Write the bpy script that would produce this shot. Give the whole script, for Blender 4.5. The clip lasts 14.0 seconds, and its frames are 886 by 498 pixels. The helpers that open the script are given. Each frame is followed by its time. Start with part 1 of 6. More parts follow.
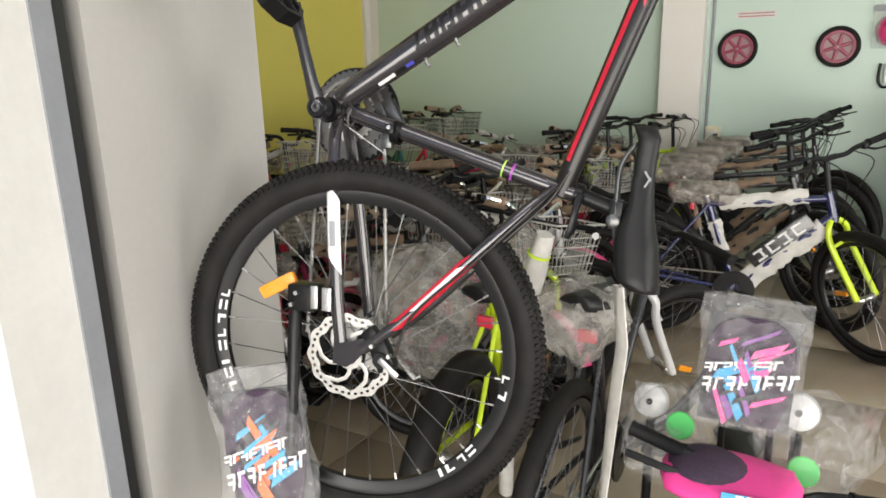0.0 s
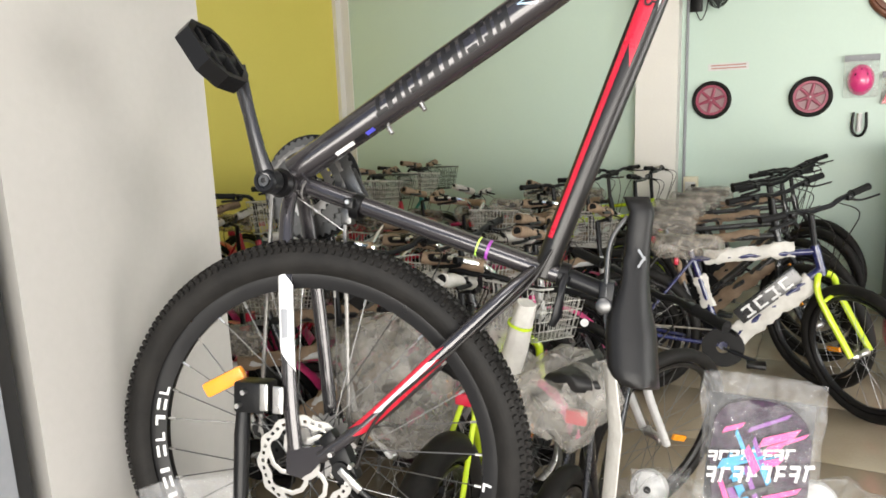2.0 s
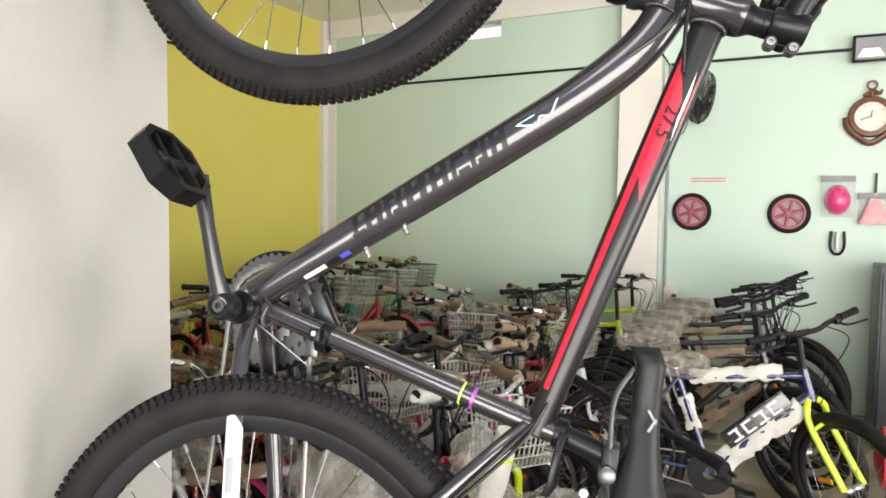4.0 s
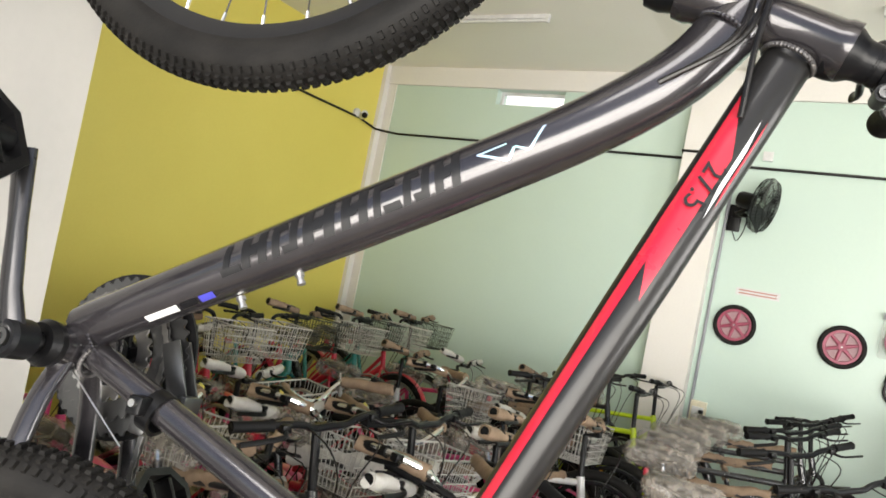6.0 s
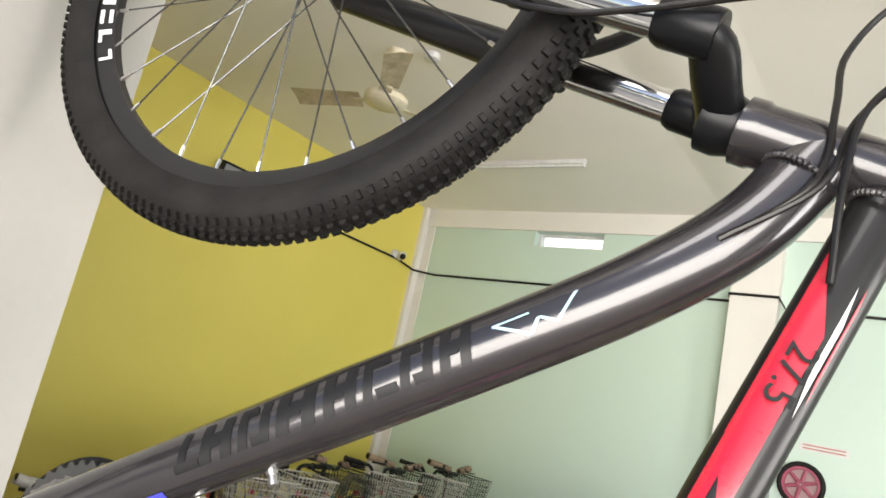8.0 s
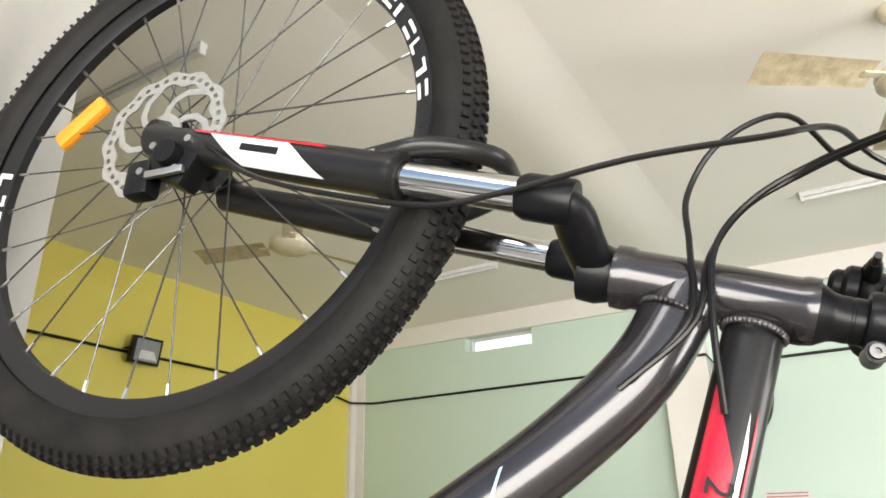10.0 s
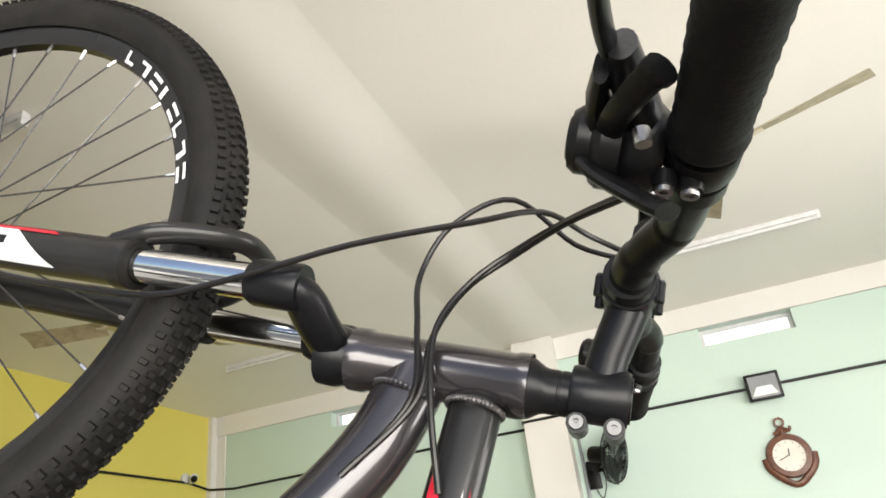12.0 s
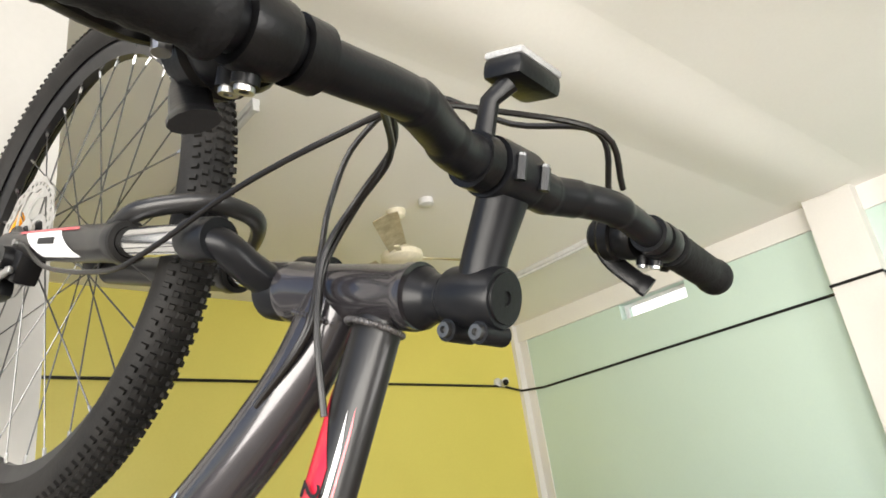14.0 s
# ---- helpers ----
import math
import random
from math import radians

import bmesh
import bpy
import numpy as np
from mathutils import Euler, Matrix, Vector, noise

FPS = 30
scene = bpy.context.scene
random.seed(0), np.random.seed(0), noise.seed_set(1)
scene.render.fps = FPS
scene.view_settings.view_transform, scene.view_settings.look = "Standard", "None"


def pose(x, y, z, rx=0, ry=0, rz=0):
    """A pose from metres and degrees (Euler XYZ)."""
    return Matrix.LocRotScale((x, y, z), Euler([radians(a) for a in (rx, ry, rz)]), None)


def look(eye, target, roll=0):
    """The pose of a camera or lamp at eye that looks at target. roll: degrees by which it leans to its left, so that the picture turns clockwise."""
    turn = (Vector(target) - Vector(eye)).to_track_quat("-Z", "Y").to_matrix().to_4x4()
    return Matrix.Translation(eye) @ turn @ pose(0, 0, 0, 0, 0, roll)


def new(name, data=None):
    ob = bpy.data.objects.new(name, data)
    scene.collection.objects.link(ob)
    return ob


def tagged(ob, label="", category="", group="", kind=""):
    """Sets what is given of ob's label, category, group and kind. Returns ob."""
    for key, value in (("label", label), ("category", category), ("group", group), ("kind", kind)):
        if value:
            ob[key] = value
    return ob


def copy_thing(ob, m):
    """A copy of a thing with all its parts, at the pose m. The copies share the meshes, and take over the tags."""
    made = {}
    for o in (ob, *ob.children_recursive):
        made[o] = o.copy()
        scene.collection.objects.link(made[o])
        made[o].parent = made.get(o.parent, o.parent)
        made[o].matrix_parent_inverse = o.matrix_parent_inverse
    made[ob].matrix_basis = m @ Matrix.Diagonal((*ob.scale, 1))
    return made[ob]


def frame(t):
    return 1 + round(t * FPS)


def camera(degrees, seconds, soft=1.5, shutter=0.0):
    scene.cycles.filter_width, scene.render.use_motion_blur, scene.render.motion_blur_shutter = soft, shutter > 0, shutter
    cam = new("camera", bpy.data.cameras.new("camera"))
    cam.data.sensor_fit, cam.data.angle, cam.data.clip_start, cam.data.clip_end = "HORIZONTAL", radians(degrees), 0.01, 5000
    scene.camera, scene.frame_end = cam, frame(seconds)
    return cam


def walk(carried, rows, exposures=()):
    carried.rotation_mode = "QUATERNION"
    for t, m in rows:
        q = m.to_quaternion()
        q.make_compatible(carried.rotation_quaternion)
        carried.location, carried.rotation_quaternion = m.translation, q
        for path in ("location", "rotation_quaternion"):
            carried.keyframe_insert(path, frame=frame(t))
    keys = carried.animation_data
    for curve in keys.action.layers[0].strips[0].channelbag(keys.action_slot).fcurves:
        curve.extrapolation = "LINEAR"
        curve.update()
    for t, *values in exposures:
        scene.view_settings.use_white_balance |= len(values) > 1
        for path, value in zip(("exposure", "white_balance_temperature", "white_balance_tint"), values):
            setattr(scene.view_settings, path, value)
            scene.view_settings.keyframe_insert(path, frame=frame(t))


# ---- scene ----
cam = camera(65.3, 14.0, soft=1.7)
# seconds, eye, target, roll
PATH = [
    (0, (0.831, -1.026, 1.433), (-0.162, 0.631, 0.915), -1.4),
    (0.5, (0.831, -0.984, 1.42), (-0.206, 0.643, 0.896), -1.2),
    (1, (0.839, -0.955, 1.422), (-0.215, 0.648, 0.855), -1.6),
    (1.5, (0.795, -0.9, 1.439), (-0.217, 0.762, 0.975), -1.6),
    (2, (0.771, -0.882, 1.454), (-0.186, 0.833, 1.074), -2.2),
    (2.5, (0.736, -0.875, 1.465), (-0.169, 0.88, 1.15), -2.0),
    (3, (0.697, -0.872, 1.48), (-0.196, 0.9, 1.227), -1.6),
    (3.5, (0.695, -0.836, 1.491), (-0.231, 0.926, 1.301), 0.2),
    (4, (0.699, -0.764, 1.5), (-0.211, 1.013, 1.38), 0.7),
    (4.2, (0.709, -0.734, 1.506), (-0.213, 1.039, 1.422), 1.4),
    (6.3, (0.642, -0.396, 1.508), (-0.441, 1.284, 1.551), 13.4),
    (6.5, (0.629, -0.376, 1.507), (-0.524, 1.258, 1.552), 14.1),
    (7, (0.635, -0.337, 1.503), (-0.602, 1.228, 1.649), 17.1),
    (7.5, (0.626, -0.32, 1.518), (-0.589, 1.249, 1.765), 15.7),
    (8, (0.619, -0.324, 1.554), (-0.548, 1.247, 1.962), 12.3),
    (8.5, (0.625, -0.331, 1.584), (-0.481, 1.245, 2.126), 6.7),
    (8.7, (0.628, -0.333, 1.595), (-0.479, 1.235, 2.157), 4.7),
    (10.8, (0.683, -0.354, 1.609), (-0.157, 1.265, 2.428), -4.2),
    (11, (0.696, -0.342, 1.605), (-0.095, 1.31, 2.409), -4.3),
    (11.5, (0.721, -0.314, 1.6), (0.012, 1.393, 2.363), -5.1),
    (12, (0.755, -0.306, 1.611), (0.159, 1.383, 2.501), -7.3),
    (12.5, (0.784, -0.299, 1.614), (0.243, 1.405, 2.511), -8.5),
    (13, (0.846, -0.256, 1.601), (0.17, 1.455, 2.387), -10.5),
    (13.5, (0.965, -0.173, 1.591), (-0.159, 1.322, 2.298), -6.0),
    (14, (0.993, -0.1, 1.592), (-0.367, 1.17, 2.327), -8.5),
]
walk(cam, [(t, look(eye, target, roll)) for t, eye, target, roll in PATH],
     [(0, -0.55), (1.2, -0.52), (2.2, -0.12), (4, -0.02), (7, 0.02), (11, -0.1), (12.5, -0.1), (14, 0.16)])

# ---- world and light ----
world = bpy.data.worlds.new("world")
scene.world = world
world.use_nodes = True
wn = world.node_tree.nodes
sky = wn.new("ShaderNodeTexSky")
sky.sky_type, sky.sun_disc = "NISHITA", False
sky.sun_elevation, sky.sun_rotation = radians(50), radians(150)
wn["Background"].inputs[1].default_value = 0.15
world.node_tree.links.new(sky.outputs[0], wn["Background"].inputs[0])

sun = new("sun", bpy.data.lights.new("sun", "SUN"))
sun.data.energy, sun.data.angle, sun.data.color = 1.0, radians(20), (1.0, 0.96, 0.9)
sun.matrix_world = look((0.5, -4, 6), (0, 0.5, 0.5))

opening = new("daylight_opening", bpy.data.lights.new("daylight_opening", "AREA"))
opening.data.shape, opening.data.size, opening.data.size_y = "RECTANGLE", 8.0, 3.4
opening.data.energy, opening.data.color = 1300, (1.0, 0.95, 0.875)
opening.matrix_world = look((3.4, -5.5, 1.35), (-1.6, 4, 2.9))
# unseen fill lamp added on the east side to brighten the yellow wall
side_light = new("side_fill", bpy.data.lights.new("side_fill", "AREA"))
side_light.data.shape, side_light.data.size, side_light.data.size_y = "RECTANGLE", 2.8, 2.8
side_light.data.energy, side_light.data.color = 350, (1.0, 0.965, 0.925)
side_light.matrix_world = look((6.3, 1.4, 1.15), (-3, 2.4, 2.9))
scene.view_settings.exposure = 0.0


# ---- materials ----
def mat(name, col, rough=0.5, metal=0.0, col2=None, scale=12.0, bump=0.0, bscale=80.0, rvar=0.1, coat=0.0, spec=0.5, random=0.0):
    m = bpy.data.materials.new(name)
    m.use_nodes = True
    nt = m.node_tree
    n, l = nt.nodes, nt.links
    b = n["Principled BSDF"]
    co = n.new("ShaderNodeTexCoord")
    no = n.new("ShaderNodeTexNoise")
    no.inputs["Scale"].default_value, no.inputs["Detail"].default_value = scale, 6
    l.new(co.outputs["Object"], no.inputs["Vector"])
    fine = n.new("ShaderNodeTexNoise")
    fine.inputs["Scale"].default_value, fine.inputs["Detail"].default_value = bscale, 4
    l.new(co.outputs["Object"], fine.inputs["Vector"])
    add = n.new("ShaderNodeMath")
    add.operation = "MULTIPLY_ADD"
    add.inputs[1].default_value, add.inputs[2].default_value = 0.35, -0.17
    l.new(fine.outputs[0], add.inputs[0])
    sm = n.new("ShaderNodeMath")
    l.new(no.outputs[0], sm.inputs[0])
    l.new(add.outputs[0], sm.inputs[1])
    ramp = n.new("ShaderNodeMapRange")
    ramp.inputs[1].default_value, ramp.inputs[2].default_value = 0.32, 0.68
    l.new(sm.outputs[0], ramp.inputs[0])
    mix = n.new("ShaderNodeMix")
    mix.data_type = "RGBA"
    c2 = col2 or tuple(c * 0.86 for c in col)
    mix.inputs[6].default_value, mix.inputs[7].default_value = (*col, 1), (*c2, 1)
    l.new(ramp.outputs[0], mix.inputs[0])
    out = mix.outputs[2]
    if random:
        info = n.new("ShaderNodeObjectInfo")
        hsv = n.new("ShaderNodeHueSaturation")
        mr = n.new("ShaderNodeMapRange")
        mr.inputs[3].default_value, mr.inputs[4].default_value = 1 - random, 1 + random
        l.new(info.outputs["Random"], mr.inputs[0])
        l.new(mr.outputs[0], hsv.inputs["Value"])
        l.new(out, hsv.inputs["Color"])
        out = hsv.outputs[0]
    l.new(out, b.inputs["Base Color"])
    rr = n.new("ShaderNodeMapRange")
    rr.inputs[3].default_value, rr.inputs[4].default_value = max(rough - rvar, 0.02), min(rough + rvar, 1)
    l.new(sm.outputs[0], rr.inputs[0])
    l.new(rr.outputs[0], b.inputs["Roughness"])
    b.inputs["Metallic"].default_value = metal
    b.inputs["Coat Weight"].default_value = coat
    b.inputs["Coat Roughness"].default_value = 0.06
    b.inputs["Specular IOR Level"].default_value = spec
    if bump:
        bp = n.new("ShaderNodeBump")
        bp.inputs["Strength"].default_value, bp.inputs["Distance"].default_value = bump, 0.004
        l.new(fine.outputs[0], bp.inputs["Height"])
        l.new(bp.outputs[0], b.inputs["Normal"])
    return m


def clear_film(name, tint=(0.95, 0.95, 0.95), opacity=0.25, rough=0.12, bscale=45.0, strength=0.9):
    """Thin crinkled plastic: mostly see-through, with creases that catch the light."""
    m = bpy.data.materials.new(name)
    m.use_nodes = True
    nt = m.node_tree
    n, l = nt.nodes, nt.links
    b = n["Principled BSDF"]
    b.inputs["Base Color"].default_value = (*tint, 1)
    b.inputs["Roughness"].default_value = rough
    co = n.new("ShaderNodeTexCoord")
    vo = n.new("ShaderNodeTexVoronoi")
    vo.inputs["Scale"].default_value = bscale
    no = n.new("ShaderNodeTexNoise")
    no.inputs["Scale"].default_value, no.inputs["Detail"].default_value = bscale * 0.6, 5
    l.new(co.outputs["Object"], no.inputs["Vector"])
    l.new(co.outputs["Object"], vo.inputs["Vector"])
    mx = n.new("ShaderNodeMath")
    mx.operation = "ADD"
    l.new(no.outputs[0], mx.inputs[0])
    l.new(vo.outputs[0], mx.inputs[1])
    bp = n.new("ShaderNodeBump")
    bp.inputs["Strength"].default_value, bp.inputs["Distance"].default_value = strength, 0.008
    l.new(mx.outputs[0], bp.inputs["Height"])
    l.new(bp.outputs[0], b.inputs["Normal"])
    mr = n.new("ShaderNodeMapRange")
    mr.inputs[1].default_value, mr.inputs[2].default_value = 0.35, 0.75
    mr.inputs[3].default_value, mr.inputs[4].default_value = opacity * 0.5, min(opacity * 1.7, 1)
    l.new(no.outputs[0], mr.inputs[0])
    l.new(mr.outputs[0], b.inputs["Alpha"])
    return m


WHITE_WALL = mat("white_wall_paint", (0.74, 0.72, 0.69), 0.6, col2=(0.69, 0.67, 0.64), scale=1.3, bump=0.05, bscale=60, coat=0.0)
GREEN_WALL = mat("mint_wall_paint", (0.53, 0.655, 0.585), 0.42, col2=(0.50, 0.625, 0.56), scale=0.9, bump=0.04, bscale=70)
YELLOW_WALL = mat("mustard_wall_paint", (0.72, 0.625, 0.135), 0.42, col2=(0.68, 0.585, 0.12), scale=0.8, bump=0.04, bscale=70)
# the pillar's white, darkened in the colour to offset the strong opening lamp
PILLAR_DIMMED = mat("pillar_paint_dimmed", (0.43, 0.417, 0.395), 0.6, col2=(0.40, 0.387, 0.365), scale=1.6, bump=0.06, bscale=60)
SCUFF = mat("scuff_grey", (0.38, 0.36, 0.33), 0.7)
CEILING = mat("ceiling_paint", (0.87, 0.845, 0.80), 0.7, col2=(0.83, 0.805, 0.76), scale=0.7, bump=0.05, bscale=50)
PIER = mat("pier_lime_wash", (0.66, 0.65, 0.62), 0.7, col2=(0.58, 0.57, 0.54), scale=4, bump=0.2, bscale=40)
GREY_PAINT = mat("grey_trim_paint", (0.26, 0.27, 0.29), 0.6, scale=8, bump=0.1)
DARK_SLOT = mat("shutter_rail_dark", (0.018, 0.018, 0.018), 0.5, scale=9)
TILE = mat("beige_floor_tile", (0.33, 0.275, 0.20), 0.16, col2=(0.28, 0.23, 0.165), scale=3.0, bscale=90, rvar=0.06, random=0.05)
GROUT = mat("grout", (0.24, 0.21, 0.17), 0.8)
CONCRETE = mat("concrete", (0.33, 0.31, 0.28), 0.85, scale=2.2, bump=0.3, bscale=50)
FRAME = mat("gunmetal_paint", (0.036, 0.033, 0.036), 0.24, 0.45, col2=(0.028, 0.0255, 0.0285), scale=20, bscale=900, rvar=0.05, coat=0.7)
FRAME_DARK = mat("graphite_paint", (0.012, 0.0115, 0.0115), 0.36, 0.1, scale=20, rvar=0.05, coat=0.15, spec=0.3)
WELD = mat("weld_bead", (0.11, 0.105, 0.105), 0.36, 0.7, scale=120, bump=0.4, bscale=300)
RED = mat("red_decal", (0.44, 0.007, 0.025), 0.3, coat=0.5, scale=25)
WHITE = mat("white_decal", (0.66, 0.66, 0.66), 0.35, coat=0.4, scale=25)
BLACK_DECAL = mat("black_decal", (0.008, 0.008, 0.009), 0.42, spec=0.25)
IRIS = mat("silver_blue_decal", (0.42, 0.45, 0.72), 0.3, 0.2, col2=(0.36, 0.62, 0.62), scale=18)
BLUE_DECAL = mat("blue_decal", (0.06, 0.06, 0.4), 0.4)
RUBBER = mat("tyre_rubber", (0.0068, 0.0065, 0.0062), 0.6, spec=0.16, col2=(0.014, 0.013, 0.012), scale=25, bump=0.12, bscale=250)
RIM = mat("rim_black", (0.010, 0.010, 0.011), 0.32, 0.2, scale=30)
PLASTIC = mat("black_plastic", (0.005, 0.005, 0.0055), 0.34, spec=0.22, scale=40, bump=0.06, bscale=300)
SATIN = mat("satin_black_alloy", (0.006, 0.0063, 0.0075), 0.34, 0.05, spec=0.24, scale=35, bump=0.03, bscale=400)
CRANK_ALLOY = mat("dark_polished_alloy", (0.045, 0.044, 0.046), 0.22, 0.6, scale=35)
GRIP = mat("grip_rubber", (0.006, 0.006, 0.0065), 0.6, spec=0.18, scale=60, bump=0.15, bscale=350)
CHROME = mat("chrome", (0.82, 0.82, 0.82), 0.1, 1.0, scale=15, rvar=0.05)
STEEL = mat("steel", (0.55, 0.54, 0.53), 0.32, 1.0, scale=60, bump=0.05, bscale=300)
CHAIN = mat("oiled_chain_steel", (0.26, 0.25, 0.24), 0.34, 0.9, scale=60)
DARK_STEEL = mat("dark_steel", (0.12, 0.12, 0.12), 0.35, 0.9, scale=60)
ROTOR = mat("brake_disc_steel", (0.56, 0.55, 0.53), 0.36, 0.85, scale=60)
CASE = mat("cable_housing", (0.007, 0.006, 0.0055), 0.32, spec=0.35, scale=60)
ORANGE = mat("orange_reflector", (0.85, 0.30, 0.01), 0.22, coat=0.6, scale=30, bump=0.5, bscale=500)
VINYL = mat("saddle_vinyl", (0.009, 0.0088, 0.009), 0.42, spec=0.25, scale=60, bump=0.12, bscale=500)
CREAM = mat("cream_enamel", (0.72, 0.66, 0.50), 0.35, scale=30)
BLADE = mat("fan_blade_tan", (0.52, 0.45, 0.31), 0.45, col2=(0.34, 0.28, 0.18), scale=18)
GLASS_GREY = mat("lamp_glass", (0.5, 0.52, 0.52), 0.1, coat=0.5)


# ---- mesh helpers ----
class Geo:
    def __init__(self):
        self.v, self.f = [], []

    def add(self, verts, faces, m=None):
        k = len(self.v)
        self.v += [tuple(m @ Vector(p)) if m else tuple(p) for p in verts]
        self.f += [tuple(i + k for i in q) for q in faces]
        return self

    def rings(self, rings, closed_ends=True, loop=False):
        n = len(rings[0])
        k = len(self.v)
        for r in rings:
            self.v += [tuple(p) for p in r]
        m = len(rings)
        for i in range(m if loop else m - 1):
            a, b = k + i * n, k + ((i + 1) % m) * n
            self.f += [(a + j, a + (j + 1) % n, b + (j + 1) % n, b + j) for j in range(n)]
        if closed_ends and not loop:
            self.f.append(tuple(k + j for j in reversed(range(n))))
            self.f.append(tuple(k + (m - 1) * n + j for j in range(n)))
        return self

    def tube(self, pts, rad, seg=14, side=None, ends=True):
        """Sweep of a round or oval section; rad: one radius, or one per point, or pairs (along side, across)."""
        pts = [Vector(p) for p in pts]
        rs = rad if isinstance(rad, (list, tuple)) and len(rad) == len(pts) else [rad] * len(pts)
        ref = Vector(side) if side else None
        out = []
        for i, p in enumerate(pts):
            t = (pts[min(i + 1, len(pts) - 1)] - pts[max(i - 1, 0)]).normalized()
            if ref is None:
                ref = t.orthogonal()
            y = (ref - t * ref.dot(t)).normalized()
            if not side:
                ref = y
            n = t.cross(y)
            a, b = rs[i] if isinstance(rs[i], (list, tuple)) else (rs[i], rs[i])
            out.append([p + y * (a * math.cos(2 * math.pi * j / seg)) + n * (b * math.sin(2 * math.pi * j / seg)) for j in range(seg)])
        return self.rings(out, ends)

    def patch(self, pts, rad, s0, s1, a0, a1, side=(0, 1, 0), shear=0.0, lift=0.0007, nu=6, nv=5):
        """A decal that lies on such a tube between the shares s0, s1 of its length and the angles a0, a1 (degrees)."""
        pts = [Vector(p) for p in pts]
        rs = rad if isinstance(rad, (list, tuple)) and len(rad) == len(pts) else [rad] * len(pts)
        rs = [r if isinstance(r, (list, tuple)) else (r, r) for r in rs]
        ln = [0.0]
        for i in range(1, len(pts)):
            ln.append(ln[-1] + (pts[i] - pts[i - 1]).length)
        grid = []
        for j in range(nv + 1):
            fr = j / nv
            a = radians(a0 + (a1 - a0) * fr)
            row = []
            for i in range(nu + 1):
                s = (s0 + (s1 - s0) * i / nu + shear * (fr - 0.5)) * ln[-1]
                k = max(i for i in range(len(pts) - 1) if ln[i] <= s or i == 0)
                u = (s - ln[k]) / (ln[k + 1] - ln[k])
                p = pts[k].lerp(pts[k + 1], u)
                tn = [(pts[min(i + 1, len(pts) - 1)] - pts[max(i - 1, 0)]).normalized() for i in (k, k + 1)]
                t = tn[0].lerp(tn[1], u).normalized()
                y = (Vector(side) - t * Vector(side).dot(t)).normalized()
                n = t.cross(y)
                ra, rb = (rs[k][i] + (rs[k + 1][i] - rs[k][i]) * u + lift for i in (0, 1))
                row.append(p + y * (ra * math.cos(a)) + n * (rb * math.sin(a)))
            grid.append(row)
        k, w = len(self.v), nu + 1
        for row in grid:
            self.v += [tuple(p) for p in row]
        self.f += [(k + j * w + i, k + j * w + i + 1, k + (j + 1) * w + i + 1, k + (j + 1) * w + i) for j in range(nv) for i in range(nu)]
        return self

    def lathe(self, prof, seg=24, m=None, loop=False, turn=2 * math.pi):
        """Profile of (radius, height) turned about the local z axis."""
        rings = []
        for j in range(seg):
            a = turn * j / seg
            rings.append([Vector((r * math.cos(a), r * math.sin(a), h)) for r, h in prof])
        if m:
            rings = [[m @ p for p in r] for r in rings]
        n, k = len(prof), len(self.v)
        for r in rings:
            self.v += [tuple(p) for p in r]
        for j in range(seg):
            a, b = k + j * n, k + ((j + 1) % seg) * n
            self.f += [(a + i, b + i, b + (i + 1) % n, a + (i + 1) % n) for i in range(n if loop else n - 1)]
        return self

    def box(self, size, m=None, bevel=0.0):
        x, y, z = (s / 2 for s in size)
        b = min(bevel, x * 0.9, y * 0.9, z * 0.9)
        if b <= 0:
            vs = [(i * x, j * y, k * z) for i in (-1, 1) for j in (-1, 1) for k in (-1, 1)]
            return self.add(vs, [(0, 1, 3, 2), (4, 6, 7, 5), (0, 4, 5, 1), (2, 3, 7, 6), (0, 2, 6, 4), (1, 5, 7, 3)], m)
        bm = bmesh.new()
        bmesh.ops.create_cube(bm, size=1, matrix=Matrix.Diagonal((*size, 1)))
        bmesh.ops.bevel(bm, geom=bm.edges[:], offset=b, segments=2, profile=0.6, affect="EDGES")
        bm.verts.index_update()
        self.add([v.co[:] for v in bm.verts], [[v.index for v in f.verts] for f in bm.faces], m)
        bm.free()
        return self

    def prism(self, outline, h0, h1, m=None):
        n = len(outline)
        vs = [(x, y, h0) for x, y in outline] + [(x, y, h1) for x, y in outline]
        return self.add(vs, [tuple(reversed(range(n))), tuple(range(n, 2 * n))] + [(i, (i + 1) % n, n + (i + 1) % n, n + i) for i in range(n)], m)

    def ball(self, r, m=None, seg=12):
        pr = [(r * math.sin(math.pi * i / 8) + 1e-5, -r * math.cos(math.pi * i / 8)) for i in range(9)]
        return self.lathe(pr, seg, m)

    def mesh(self, name, material, smooth=35):
        me = bpy.data.meshes.new(name)
        me.from_pydata(self.v, [], self.f)
        me.validate()
        me.update()
        if smooth:
            me.shade_smooth()
            me.set_sharp_from_angle(angle=radians(smooth))
        me.materials.append(material)
        return me


def part(name, geo, material, parent=None, label="", m=None, smooth=35):
    ob = new(name, geo.mesh(name, material, smooth) if isinstance(geo, Geo) else geo)
    if parent:
        ob.parent = parent
    if m:
        ob.matrix_basis = m
    return tagged(ob, label) if label else ob


def thing(name, label, category, m=None, group="", kind=""):
    ob = new(name)
    if m:
        ob.matrix_basis = m
    return tagged(ob, label, category, group, kind)


